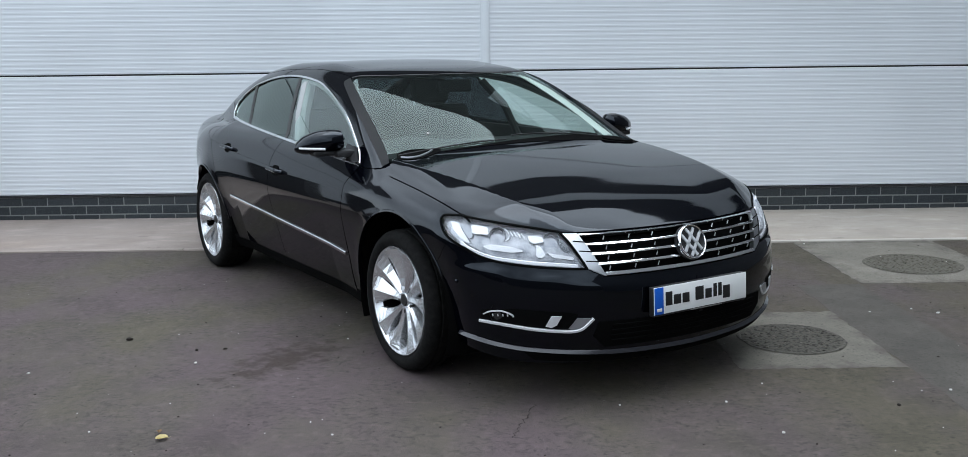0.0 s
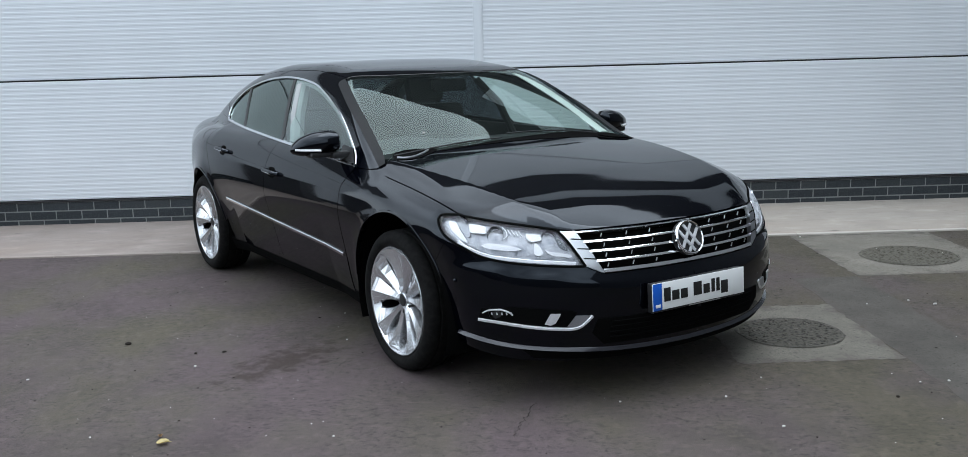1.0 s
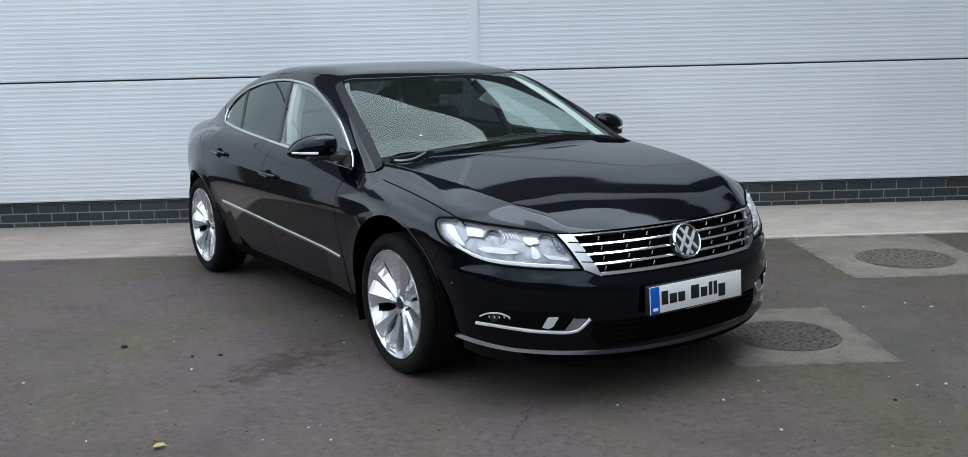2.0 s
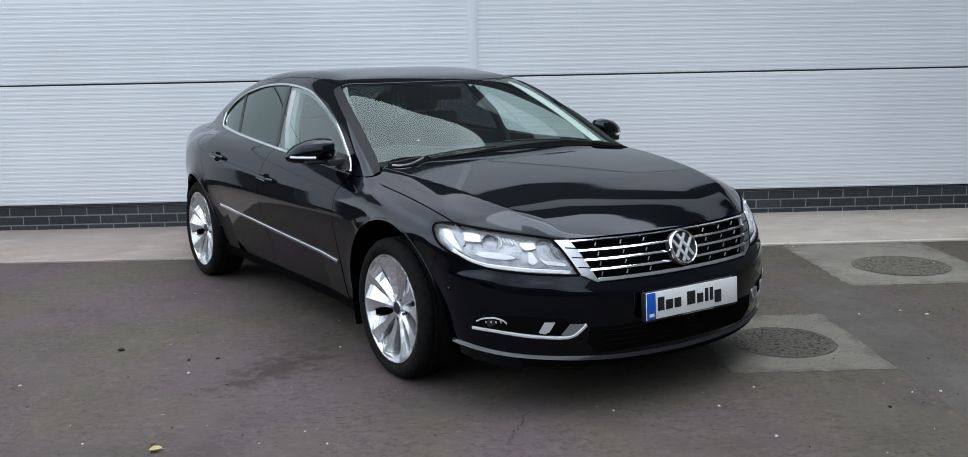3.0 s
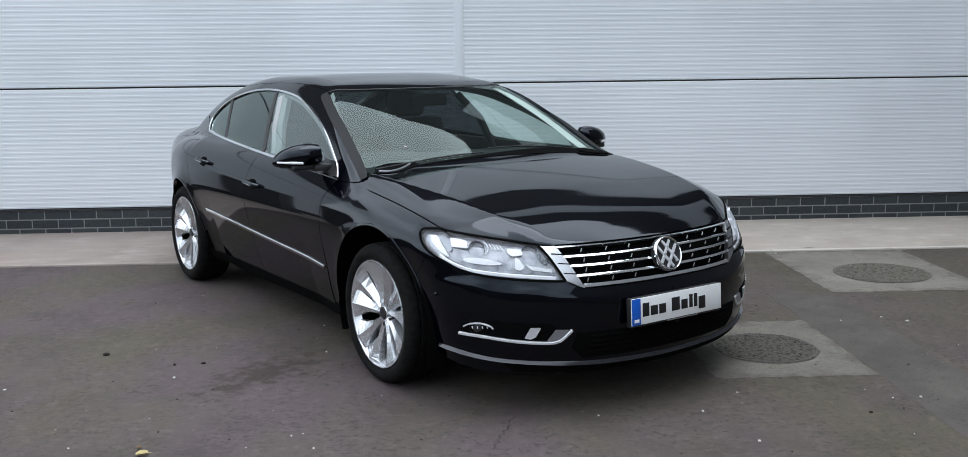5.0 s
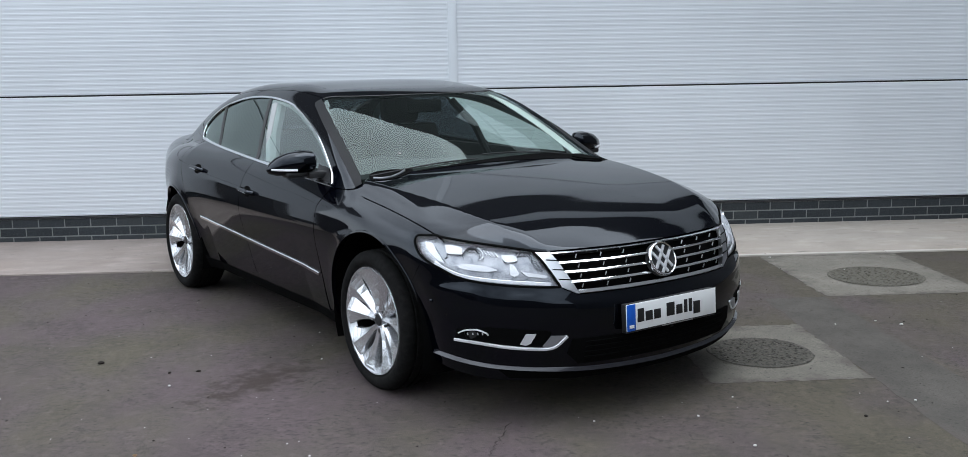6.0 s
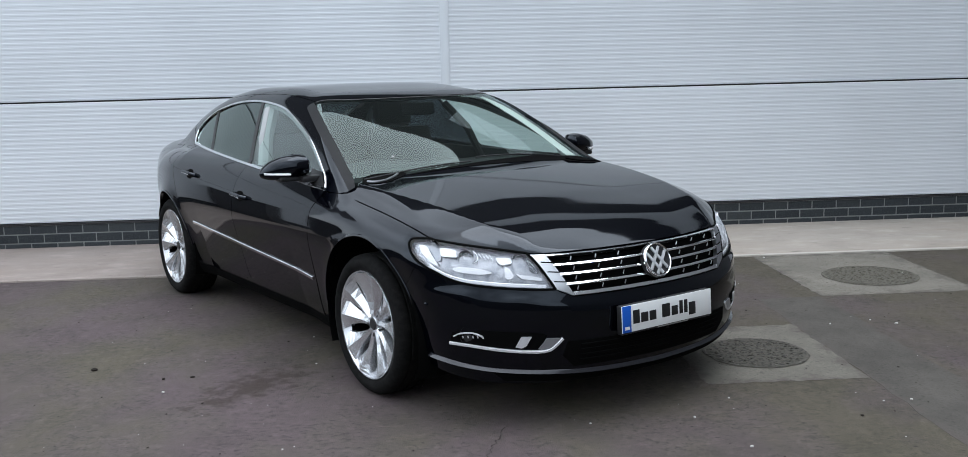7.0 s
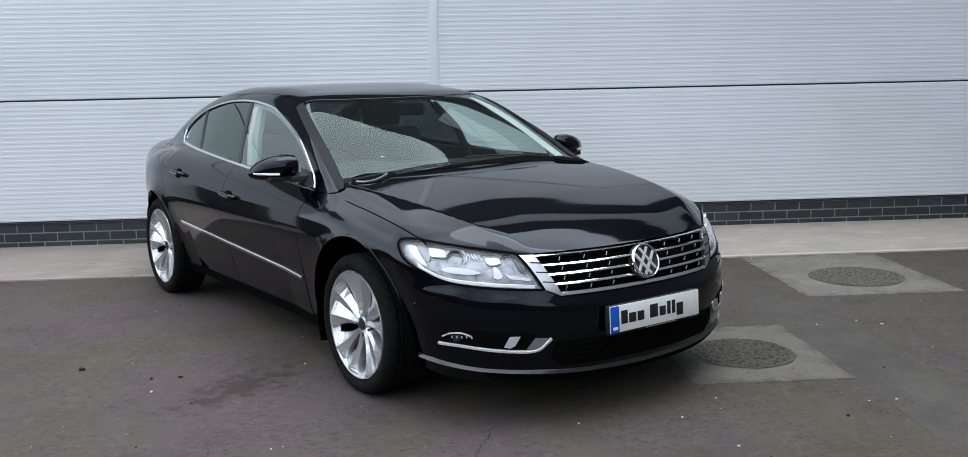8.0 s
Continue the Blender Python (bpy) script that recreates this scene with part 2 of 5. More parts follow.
TRACK = material("black_base_rail", (0.02, 0.021, 0.023), 0.5)
PAINT = make_paint()
CHROME = material("chrome", (0.82, 0.83, 0.84), 0.10, 1.0)
SATIN = material("satin_silver", (0.62, 0.63, 0.65), 0.28, 1.0)
ALLOY = material("silver_alloy", (0.72, 0.73, 0.75), 0.24, 0.8)
BLACK = material("black_plastic", (0.012, 0.012, 0.013), 0.5)
# dull black for the strip that darkens the windscreen pillars
PILLAR_DARKENER = material("pillar_darkening_strip", (0.008, 0.008, 0.009), 0.6, spec=0.2)
MATT = material("matt_black", (0.003, 0.003, 0.003), 0.9, spec=0.04)
LIP_GREY = material("satin_dark_lip", (0.020, 0.020, 0.026), 0.2, 0.3, coat=0.6)
RUBBER = make_rubber()
SCREEN_GLASS = make_glass("green_tinted_glass", (0.88, 0.99, 0.945), flat_gloss=0.085)
SIDE_GLASS = make_glass("green_side_glass", (0.86, 0.97, 0.93), flat_gloss=0.18, sheen=(0.92, 1.0, 0.97))
DARK_GLASS = make_glass("privacy_glass", (0.05, 0.06, 0.07))
LENS = make_glass("clear_lens", (0.95, 0.96, 0.97), flat_gloss=0.04, sheen=(0.95, 0.95, 1.0))
CLOTH = material("dark_upholstery", (0.012, 0.012, 0.013), 0.9, spec=0.2)
TRIM_LIGHT = material("pale_headlining", (0.19, 0.195, 0.19), 0.9)
DASH = material("dark_dashboard", (0.010, 0.0105, 0.011), 0.8, spec=0.2)
WHITE = material("white_plate", (0.80, 0.81, 0.80), 0.45)
BLUE = material("blue_band", (0.01, 0.10, 0.52), 0.4)
INK = material("black_ink", (0.01, 0.01, 0.01), 0.5)


def make_reflector():
    """Moulded silvered plastic: wavy, so that it mirrors its surroundings in broken streaks."""
    m = material("lamp_reflector", (0.42, 0.43, 0.45), 0.32, 0.75)
    wave = grain(m, where(m, (1, 1, 0.6)), 42, 2, 0.5)
    wire(m, ramp(m, grain(m, where(m), 20, 3, 0.6), (0.36, (0.21, 0.22, 0.24)), (0.64, (0.44, 0.44, 0.46))), base(m)["Base Color"])
    relief(m, wave, 0.25, 0.02)
    return m


REFLECTOR = make_reflector()
LAMP_DARK = material("lamp_shade_grey", (0.10, 0.105, 0.115), 0.25, 0.6)
# one pillar trim in two tones, a dimmed and a lit one
PILLAR_DIM = material("pillar_trim_dimmed", (0.32, 0.33, 0.33), 0.8)
PILLAR_LIT = material("pillar_trim_lit", (0.52, 0.53, 0.51), 0.8)
LAMP_GREY = material("lamp_bezel_grey", (0.32, 0.33, 0.35), 0.3, 0.6)
WHITE_LENS = material("frosted_white_lens", (0.74, 0.74, 0.76), 0.25, coat=1.0)
LEAF = material("yellow_leaf", (0.70, 0.60, 0.30), 0.6)
BROWN_LEAF = material("brown_leaf", (0.22, 0.13, 0.06), 0.8)
BRIGHT = material("bright_silver_plastic", (0.72, 0.73, 0.75), 0.3, 0.35, coat=0.6)
BULB = material("grey_bulb_glass", (0.24, 0.25, 0.27), 0.12, coat=1.0)
GRIT = material("pale_grit", (0.48, 0.47, 0.44), 0.8)
DARK_GRIT = material("dark_grit", (0.026, 0.022, 0.019), 0.95, spec=0.1)
DISC = material("brake_disc", (0.25, 0.24, 0.23), 0.4, 1.0)


# ---- mesh helpers ----
def part(name, bm, mat, parent=None, label="", smooth=True):
    """A bmesh linked as one mesh object, under a thing or a part."""
    me = bpy.data.meshes.new(name)
    bm.to_mesh(me)
    bm.free()
    me.materials.append(mat)
    if smooth:
        me.polygons.foreach_set("use_smooth", [True] * len(me.polygons))
        me.set_sharp_from_angle(angle=radians(35))
    ob = new(name, me)
    ob.parent = parent
    return tagged(ob, label)


def thing(name, m=None, **tags):
    ob = new(name)
    ob.empty_display_size = 0.1
    if m is not None:
        ob.matrix_basis = m
    return tagged(ob, **tags)


def box(bm, x0, x1, y0, y1, z0, z1, bevel=0.0, m=None):
    made = bmesh.ops.create_cube(bm, size=1, matrix=Matrix.Translation(((x0 + x1) / 2, (y0 + y1) / 2, (z0 + z1) / 2)) @ Matrix.Diagonal((x1 - x0, y1 - y0, z1 - z0, 1)))
    vs = made["verts"]
    if bevel:
        es = list({e for v in vs for e in v.link_edges})
        r = bmesh.ops.bevel(bm, geom=es, offset=bevel, segments=2, affect="EDGES", profile=0.5)
        vs = list({v for f in r["faces"] for v in f.verts} | {v for v in vs if v.is_valid})
    if m is not None:
        bmesh.ops.transform(bm, matrix=m, verts=[v for v in vs if v.is_valid])
    return bm


def lathe(bm, profile, n=64, m=Matrix()):
    """Turns (radius, along) pairs round the x axis."""
    rings = []
    for r, a in profile:
        rings.append([bm.verts.new(m @ Vector((a, r * math.cos(2 * math.pi * k / n), r * math.sin(2 * math.pi * k / n)))) for k in range(n)])
    for p, q in zip(rings, rings[1:]):
        for k in range(n):
            bm.faces.new((p[k], p[(k + 1) % n], q[(k + 1) % n], q[k]))
    return rings


def tube(bm, pts, radius, n=8):
    """A round bar through points."""
    pts = [Vector(p) for p in pts]
    rings = []
    for i, p in enumerate(pts):
        t = (pts[min(i + 1, len(pts) - 1)] - pts[max(i - 1, 0)]).normalized()
        a = t.orthogonal().normalized() if i == 0 else (a - t * a.dot(t)).normalized()
        b = t.cross(a)
        rings.append([bm.verts.new(p + radius * (a * math.cos(2 * math.pi * k / n) + b * math.sin(2 * math.pi * k / n))) for k in range(n)])
    for p, q in zip(rings, rings[1:]):
        for k in range(n):
            bm.faces.new((p[k], p[(k + 1) % n], q[(k + 1) % n], q[k]))
    bm.faces.new(rings[0][::-1])
    bm.faces.new(rings[-1])


# ---- the car's outer form: a closed form in the car's own frame (x across, y to the tail, z up, front axle at y = 0)
def curve(*knots):
    """A smooth curve through (a, b) knots, flat-ended beyond them: a monotone cubic."""
    xs, ys = np.array(knots, float).T
    d = np.diff(ys) / np.diff(xs)
    m = np.concatenate([[d[0]], np.where(d[1:] * d[:-1] > 0, 2 * d[1:] * d[:-1] / (d[1:] + d[:-1] + 1e-12 * np.sign(d[1:] + d[:-1] + 1e-30)), 0), [d[-1]]])

    def at(v):
        v = np.asarray(v, float)
        w = np.clip(v, xs[0], xs[-1])
        i = np.clip(np.searchsorted(xs, w) - 1, 0, len(xs) - 2)
        h = xs[i + 1] - xs[i]
        t = (w - xs[i]) / h
        r = (ys[i] * (1 + 2 * t) * (1 - t) ** 2 + m[i] * h * t * (1 - t) ** 2 + ys[i + 1] * t * t * (3 - 2 * t) + m[i + 1] * h * t * t * (t - 1))
        return r + np.where(v < xs[0], (v - xs[0]) * m[0], 0) + np.where(v > xs[-1], (v - xs[-1]) * m[-1], 0)
    return at


def smax(a, b, k):
    h = np.maximum(k - np.abs(a - b), 0) / k
    return np.maximum(a, b) + h * h * k / 4


def soft_step(v, at, k):
    """Nought up to at, then rising one to one, with a soft bend."""
    return 0.5 * (v - at + np.sqrt((v - at) ** 2 + k * k))


def smin(a, b, k):
    return -smax(-a, -b, k)


PLAN = curve((-1.0, 0.80), (-0.5, 0.89), (0, 0.915), (0.6, 0.9225), (1.4, 0.9275), (2.2, 0.925), (2.6, 0.917), (3.0, 0.868), (3.3, 0.785), (3.6, 0.685), (3.9, 0.57))
FLANK = curve((0.14, -0.110), (0.22, -0.070), (0.32, -0.045), (0.45, -0.028), (0.58, -0.011), (0.69, 0.0), (0.77, -0.008), (0.83, -0.026), (0.89, -0.056), (0.95, -0.09), (1.05, -0.16))
NOSE = curve((0.15, -0.89), (0.24, -0.935), (0.35, -0.958), (0.45, -0.966), (0.55, -0.955), (0.65, -0.925), (0.72, -0.885), (0.80, -0.82))
DECK = curve((-1.0, 0.660), (-0.87, 0.7155), (-0.77, 0.758), (-0.67, 0.796), (-0.57, 0.8235), (-0.45, 0.850), (-0.3, 0.88), (0, 0.925), (0.3, 0.96), (0.6, 0.985), (1.5, 1.0), (2.6, 1.015), (3.0, 1.035), (3.5, 1.025), (3.85, 0.99))
CREASE = curve((-0.95, 0.48), (-0.75, 0.55), (-0.5, 0.625), (-0.19, 0.69), (0.24, 0.755))
TAIL = curve((0.15, 3.72), (0.3, 3.80), (0.6, 3.83), (0.9, 3.81), (1.1, 3.78))
ROOF = curve((0.7, 1.25), (0.9, 1.302), (1.2, 1.350), (1.6, 1.381), (2.0, 1.375), (2.4, 1.338), (2.8, 1.24), (3.1, 1.13), (3.4, 1.0))
GLASSY = curve((0.3, 0.80), (1.2, 0.80), (2.0, 0.785), (2.6, 0.738), (3.0, 0.67), (3.4, 0.58))
SCREEN = curve((0.90, 0.10), (0.97, 0.25), (1.15, 0.61), (1.34, 1.04), (1.40, 1.20))


def car_form(p):
    """Negative inside the car's skin, positive outside; close to a distance near it."""
    x, y, z = np.sqrt(p[..., 0] ** 2 + 1e-6), p[..., 1], p[..., 2]
    xc = np.minimum(x, 1.0)
    zf = z - 0.03 * (y - 1.2) * (np.clip((z - 0.6) / 0.3, 0, 1))
    side = x - PLAN(y) - FLANK(zf)
    tuck = np.clip((y - 0.36) / 0.40, 0, 1) * np.clip((2.55 - y) / 0.4, 0, 1)
    side = side + tuck * 0.12 * soft_step(-zf, -0.66, 0.03)
    side = side + 0.06 * np.clip((y - 2.88) / 0.2, 0, 1) * np.clip((0.56 - z) / 0.18, 0, 1)
    for wy in (0.0, 2.711):
        r = np.hypot(y - wy, z - 0.32)
        side = side - 0.012 * np.exp(-((r - 0.36) / 0.06) ** 2)
    edge = np.maximum(x - CREASE(y), 0) * np.clip((0.6 - y) / 0.4, 0, 1)
    run = np.clip(x - 0.34, 0, None)
    rise = 0.5 * np.minimum(run, CREASE(y) - 0.34) ** 2 / (CREASE(y) - 0.34 + 0.05)
    rise = rise * np.clip((0.35 - y) / 0.8, 0.0, 1.0)
    top = z - DECK(y) + (0.05 + 0.13 * np.clip((y - 2.5) / 0.6, 0, 1)) * x ** 2 + 0.11 * xc ** 2 * np.clip((-0.5 - y) / 0.35, 0, 1) ** 2 + 0.28 * (np.sqrt(edge ** 2 + 0.0001) - 0.01) - 0.09 * rise + 0.10 * np.clip(x - 0.72, 0, 1) ** 2
    front = (NOSE(z) + 0.28 * xc ** 2 + 0.35 * xc ** 4 - y) * 0.93
    ledge = (0.512 + 0.09 * xc ** 2 - z) / 0.007
    front = front - 0.012 / (1 + np.exp(-np.clip(ledge, -30, 30)))
    rear = y - TAIL(z) + 0.20 * xc ** 2 + 0.3 * xc ** 6
    crisp = np.clip((-0.55 - y) / 0.2, 0, 1) * np.clip((0.62 - x) / 0.12, 0, 1)
    low = smax(smax(side, smax(front, rear, 0.02), 0.09), top, 0.10 - 0.08 * crisp)
    low = smax(low, 0.16 - z, 0.04)
    dz = z - 0.95
    gside = (x - GLASSY(y) + 0.46 * dz + 0.30 * dz * np.abs(dz)) * 0.88
    screen = (SCREEN(z) + 0.30 * xc ** 2 - y) * 0.44
    roof = (z - ROOF(y) + 0.03 * xc ** 2 + 0.10 * xc ** 4) * 0.95
    green = smax(smax(gside, roof, 0.09), screen, 0.024)
    green = np.maximum(green, 0.86 - z)
    return smin(low, green, 0.02)


def slope(p, e=0.002):
    """The outward normal of the form at points p."""
    g = np.stack([car_form(p + v) - car_form(p - v) for v in np.eye(3) * e], -1)
    return g / np.maximum(np.linalg.norm(g, axis=-1, keepdims=True), 1e-9)


def meet(o, d, far=3.0, n=160):
    """The first points at which rays from o along d meet the form."""
    o, d = np.atleast_2d(np.asarray(o, float)), np.atleast_2d(np.asarray(d, float))
    o, d = np.broadcast_arrays(o, d)
    s = np.zeros(len(o))
    for _ in range(n):
        g = car_form(o + d * s[:, None])
        s = np.minimum(s + 0.8 * g, far)
        if np.abs(g[s < far]).max(initial=0) < 2e-6:
            break
    return o + d * s[:, None]


def smooth_line(pts, n=12):
    """A Catmull-Rom line through points, n steps to a stretch."""
    p = np.array(pts, float)
    e = np.vstack([2 * p[0] - p[1], p, 2 * p[-1] - p[-2]])
    out = []
    for i in range(len(p) - 1):
        a, b, c, d = e[i:i + 4]
        for t in np.linspace(0, 1, n, endpoint=False):
            out.append(0.5 * (2 * b + (c - a) * t + (2 * a - 5 * b + 4 * c - d) * t * t + (3 * b - a - 3 * c + d) * t ** 3))
    return np.array(out + [p[-1]])


def on_side(yz):
    yz = np.atleast_2d(np.asarray(yz, float))
    return meet(np.column_stack([np.full(len(yz), -1.6), yz]), (1, 0, 0))


def on_front(xz):
    xz = np.atleast_2d(np.asarray(xz, float))
    return meet(np.column_stack([xz[:, 0], np.full(len(xz), -1.6), xz[:, 1]]), (0, 1, 0))


def on_tail(xz):
    xz = np.atleast_2d(np.asarray(xz, float))
    return meet(np.column_stack([xz[:, 0], np.full(len(xz), 4.6), xz[:, 1]]), (0, -1, 0))


def on_top(xy):
    xy = np.atleast_2d(np.asarray(xy, float))
    return meet(np.column_stack([xy, np.full(len(xy), 2.0)]), (0, 0, -1))


def dense(pts, step=0.03):
    """Straight stretches between points, cut into short ones."""
    p = np.array(pts, float)
    out = []
    for a, b in zip(p, p[1:]):
        k = max(1, int(np.linalg.norm(b - a) / step))
        out += [a + (b - a) * i / k for i in range(k)]
    return np.array(out + [p[-1]])


def mirrored(pts):
    return np.asarray(pts) * np.array([-1, 1, 1])


def sheet(name, loop, toward, mat, parent, step=0.03, edge=0.018, lift=0.0, gap=0.0022, label="", flip=False, join=None):
    """A body panel: the patch of the car's form inside a closed loop, seen along toward, with its edges turned in."""
    loop, d = np.asarray(loop, float), np.array(toward, float)
    d = d / np.linalg.norm(d)
    up = np.array([0, 0, 1.0]) if abs(d[2]) < 0.9 else np.array([0, 1.0, 0])
    e2 = up - d * (up @ d)
    e2 /= np.linalg.norm(e2)
    e1 = np.cross(d, e2)
    uv = np.column_stack([loop @ e1, loop @ e2])
    keep = np.linalg.norm(uv - np.roll(uv, 1, 0), axis=1) > 0.0008
    uv = uv[keep]
    area = 0.5 * np.sum(uv[:, 0] * np.roll(uv[:, 1], -1) - uv[:, 1] * np.roll(uv[:, 0], -1))
    if area < 0:
        uv = uv[::-1]
    if gap:
        t = np.roll(uv, -1, 0) - np.roll(uv, 1, 0)
        t /= np.maximum(np.linalg.norm(t, axis=1, keepdims=True), 1e-9)
        uv = uv + gap * np.column_stack([-t[:, 1], t[:, 0]])
    bm = bmesh.new()
    bm.faces.new([bm.verts.new((u, v, 0)) for u, v in uv])
    for axis in (0, 1):
        lo, hi = uv[:, axis].min(), uv[:, axis].max()
        for c in np.arange(math.floor(lo / step) * step + step, hi, step):
            co, no = [0, 0, 0], [0, 0, 0]
            co[axis], no[axis] = c, 1
            bmesh.ops.bisect_plane(bm, geom=bm.verts[:] + bm.edges[:] + bm.faces[:], plane_co=co, plane_no=no, dist=1e-5)
    bm.verts.index_update()
    q = np.array([v.co[:2] for v in bm.verts])
    faces = [[v.index for v in f.verts] for f in bm.faces]
    rim = [(e.verts[0].index, e.verts[1].index, e.link_faces[0]) for e in bm.edges if len(e.link_faces) == 1]
    rims = []
    for a, b, f in rim:
        vs = [v.index for v in f.verts]
        rims.append((a, b) if vs[(vs.index(a) + 1) % len(vs)] == b else (b, a))
    bm.free()
    o = q[:, :1] * e1 + q[:, 1:] * e2 - d * 3.0
    p = meet(o, d, 7.0)
    n = slope(p)
    p = p + n * lift
    f0 = faces[len(faces) // 2]
    turn = np.cross(p[f0[1]] - p[f0[0]], p[f0[2]] - p[f0[0]]) @ n[f0[0]] < 0
    if edge:
        ring = sorted({a for ab in rims for a in ab})
        side = {a: np.zeros(3) for a in ring}
        for a, b in rims:
            w = np.cross(p[b] - p[a], n[a])
            w /= max(np.linalg.norm(w), 1e-9)
            side[a], side[b] = side[a] + w, side[b] + w
        at = {a: len(p) + i for i, a in enumerate(ring)}
        w = np.array([side[a] / max(np.linalg.norm(side[a]), 1e-9) for a in ring])
        outer, inner = p[ring], p[ring] - n[ring] * edge
        k = len(ring)
        faces = faces + [[at[b], at[a], at[a] + k, at[b] + k] for a, b in rims]
        p, n = np.vstack([p, outer, inner]), np.vstack([n, w, w])
    if turn:
        faces = [f[::-1] for f in faces]
    if flip:
        p, n, faces = mirrored(p), mirrored(n), [f[::-1] for f in faces]
    if join is not None:
        join.append((p, n, faces))
        return None
    return raw_part(name, [(p, n, faces)], mat, parent, label)


def raw_part(name, pieces, mat, parent, label=""):
    ps, ns, fs, k = [], [], [], 0
    for p, n, f in pieces:
        ps.append(p), ns.append(n)
        fs += [[i + k for i in face] for face in f]
        k += len(p)
    me = bpy.data.meshes.new(name)
    me.from_pydata(np.vstack(ps).tolist(), [], fs)
    me.polygons.foreach_set("use_smooth", [True] * len(me.polygons))
    me.normals_split_custom_set_from_vertices(np.vstack(ns).tolist())
    me.materials.append(mat)
    ob = new(name, me)
    ob.parent = parent
    return tagged(ob, label)


def pair(name, loop, toward, mat, parent, **kw):
    """A panel and its twin on the other flank."""
    return sheet(name, loop, toward, mat, parent, **kw), sheet(name, loop, toward, mat, parent, flip=True, **kw)


def bead(bm, pts, width, height, lift=0.0, taper=0.0, sloped=0.0):
    """A moulding that lies on the car's skin along pts: a flat-sided bar with rounded shoulders."""
    p = np.asarray(pts, float)
    n = slope(p)
    for _ in range(6):
        n[1:-1] = (n[:-2] + 2 * n[1:-1] + n[2:]) / 4
    n /= np.linalg.norm(n, axis=1, keepdims=True)
    t = np.gradient(p, axis=0)
    t /= np.linalg.norm(t, axis=1, keepdims=True)
    b = np.cross(t, n)
    b /= np.linalg.norm(b, axis=1, keepdims=True)
    sec = ((-0.5, -0.4), (-0.5, 0.55), (-0.32, 1.0), (0.32, 1.0), (0.5, 0.55), (0.5, -0.4))
    if sloped:
        sec = ((-0.5, -0.9), (-0.5, 1 - sloped), (-0.1, 1 - 0.45 * sloped), (0.36, 1.0), (0.5, 0.8), (0.5, -0.9))
    rings = []
    for i in range(len(p)):
        s = i / (len(p) - 1)
        w = width * (1 - taper * abs(2 * s - 1) ** 3)
        rings.append([bm.verts.new(p[i] + b[i] * u * w + n[i] * (lift + v * height)) for u, v in sec])
    for a, c in zip(rings, rings[1:]):
        for k in range(6):
            bm.faces.new((a[k], a[(k + 1) % 6], c[(k + 1) % 6], c[k]))
    bm.faces.new(rings[0][::-1]), bm.faces.new(rings[-1])
    bmesh.ops.recalc_face_normals(bm, faces=bm.faces[:])
    return bm


def moulding(name, pts, width, height, mat, parent, lift=0.0, taper=0.0, label="", both=False, sloped=0.0):
    ob = part(name, bead(bmesh.new(), pts, width, height, lift, taper, sloped), mat, parent, label)
    if both:
        part(name, bead(bmesh.new(), mirrored(pts), width, height, lift, taper), mat, parent, label)
    return ob


# ---- the ground ----
def flat(name, x0, x1, y0, y1, z, mat, cells=1, **tags):
    bm = bmesh.new()
    bmesh.ops.create_grid(bm, x_segments=cells, y_segments=cells, size=0.5, matrix=Matrix.Translation(((x0 + x1) / 2, (y0 + y1) / 2, z)) @ Matrix.Diagonal((x1 - x0, y1 - y0, 1, 1)))
    return tagged(part(name, bm, mat), **tags)


WALL_Y, KERB_Y = 3.823, 2.372
flat("ground", -400, 400, -400, 400, 0.0, ASPHALT, label="worn dark grey asphalt yard with stains and grit", category="ground", kind="structure")

bm = bmesh.new()
box(bm, -30, 0.10, KERB_Y + 0.055, WALL_Y + 0.1, -0.1, 0.010, 0.004)
tagged(part("pavement", bm, PAVING), label="pinkish weathered concrete paving strip along the wall", category="pavement", kind="structure")
bm = bmesh.new()
box(bm, 0.104, 30, KERB_Y + 0.055, WALL_Y + 0.1, -0.1, 0.010, 0.004)
tagged(part("pavement", bm, PAVING_PALE), label="paler concrete paving strip along the wall", category="pavement", kind="structure")
for mat, first, last, label in ((PAVING, 0, 33, "flush worn concrete edging along the pinkish paving"), (KERB, 33, 66, "flush pale concrete edging along the paler paving")):
    bm = bmesh.new()
    for k in range(first, last):
        x = -30 + k * 0.915
        box(bm, x, x + 0.911, KERB_Y, KERB_Y + 0.052, -0.1, 0.011, 0.005)
    tagged(part("kerb", bm, mat), label=label, category="kerb", kind="structure")


# ---- the wall ----
def ribbed_panel(bm, x0, x1, z0, z1, y, pitch=0.04, depth=0.0011):
    """A cladding panel with fine level ribs and folded edges."""
    n = int(round((z1 - z0) / pitch))
    h = (z1 - z0) / n
    prof = [(z0, 0.012), (z0 + 0.004, 0.002)]
    for k in range(n):
        z = z0 + k * h
        prof += [(z + h * a, b * depth) for a, b in ((0.10, 0), (0.45, 0), (0.55, 1), (0.98, 1)) if z0 + 0.005 < z + h * a < z1 - 0.005]
    prof += [(z1 - 0.004, 0.002), (z1, 0.012)]
    rows = [[bm.verts.new((x, y + b, z)) for x in (x0, x1)] for z, b in prof]
    for a, b in zip(rows, rows[1:]):
        bm.faces.new((a[0], a[1], b[1], b[0]))


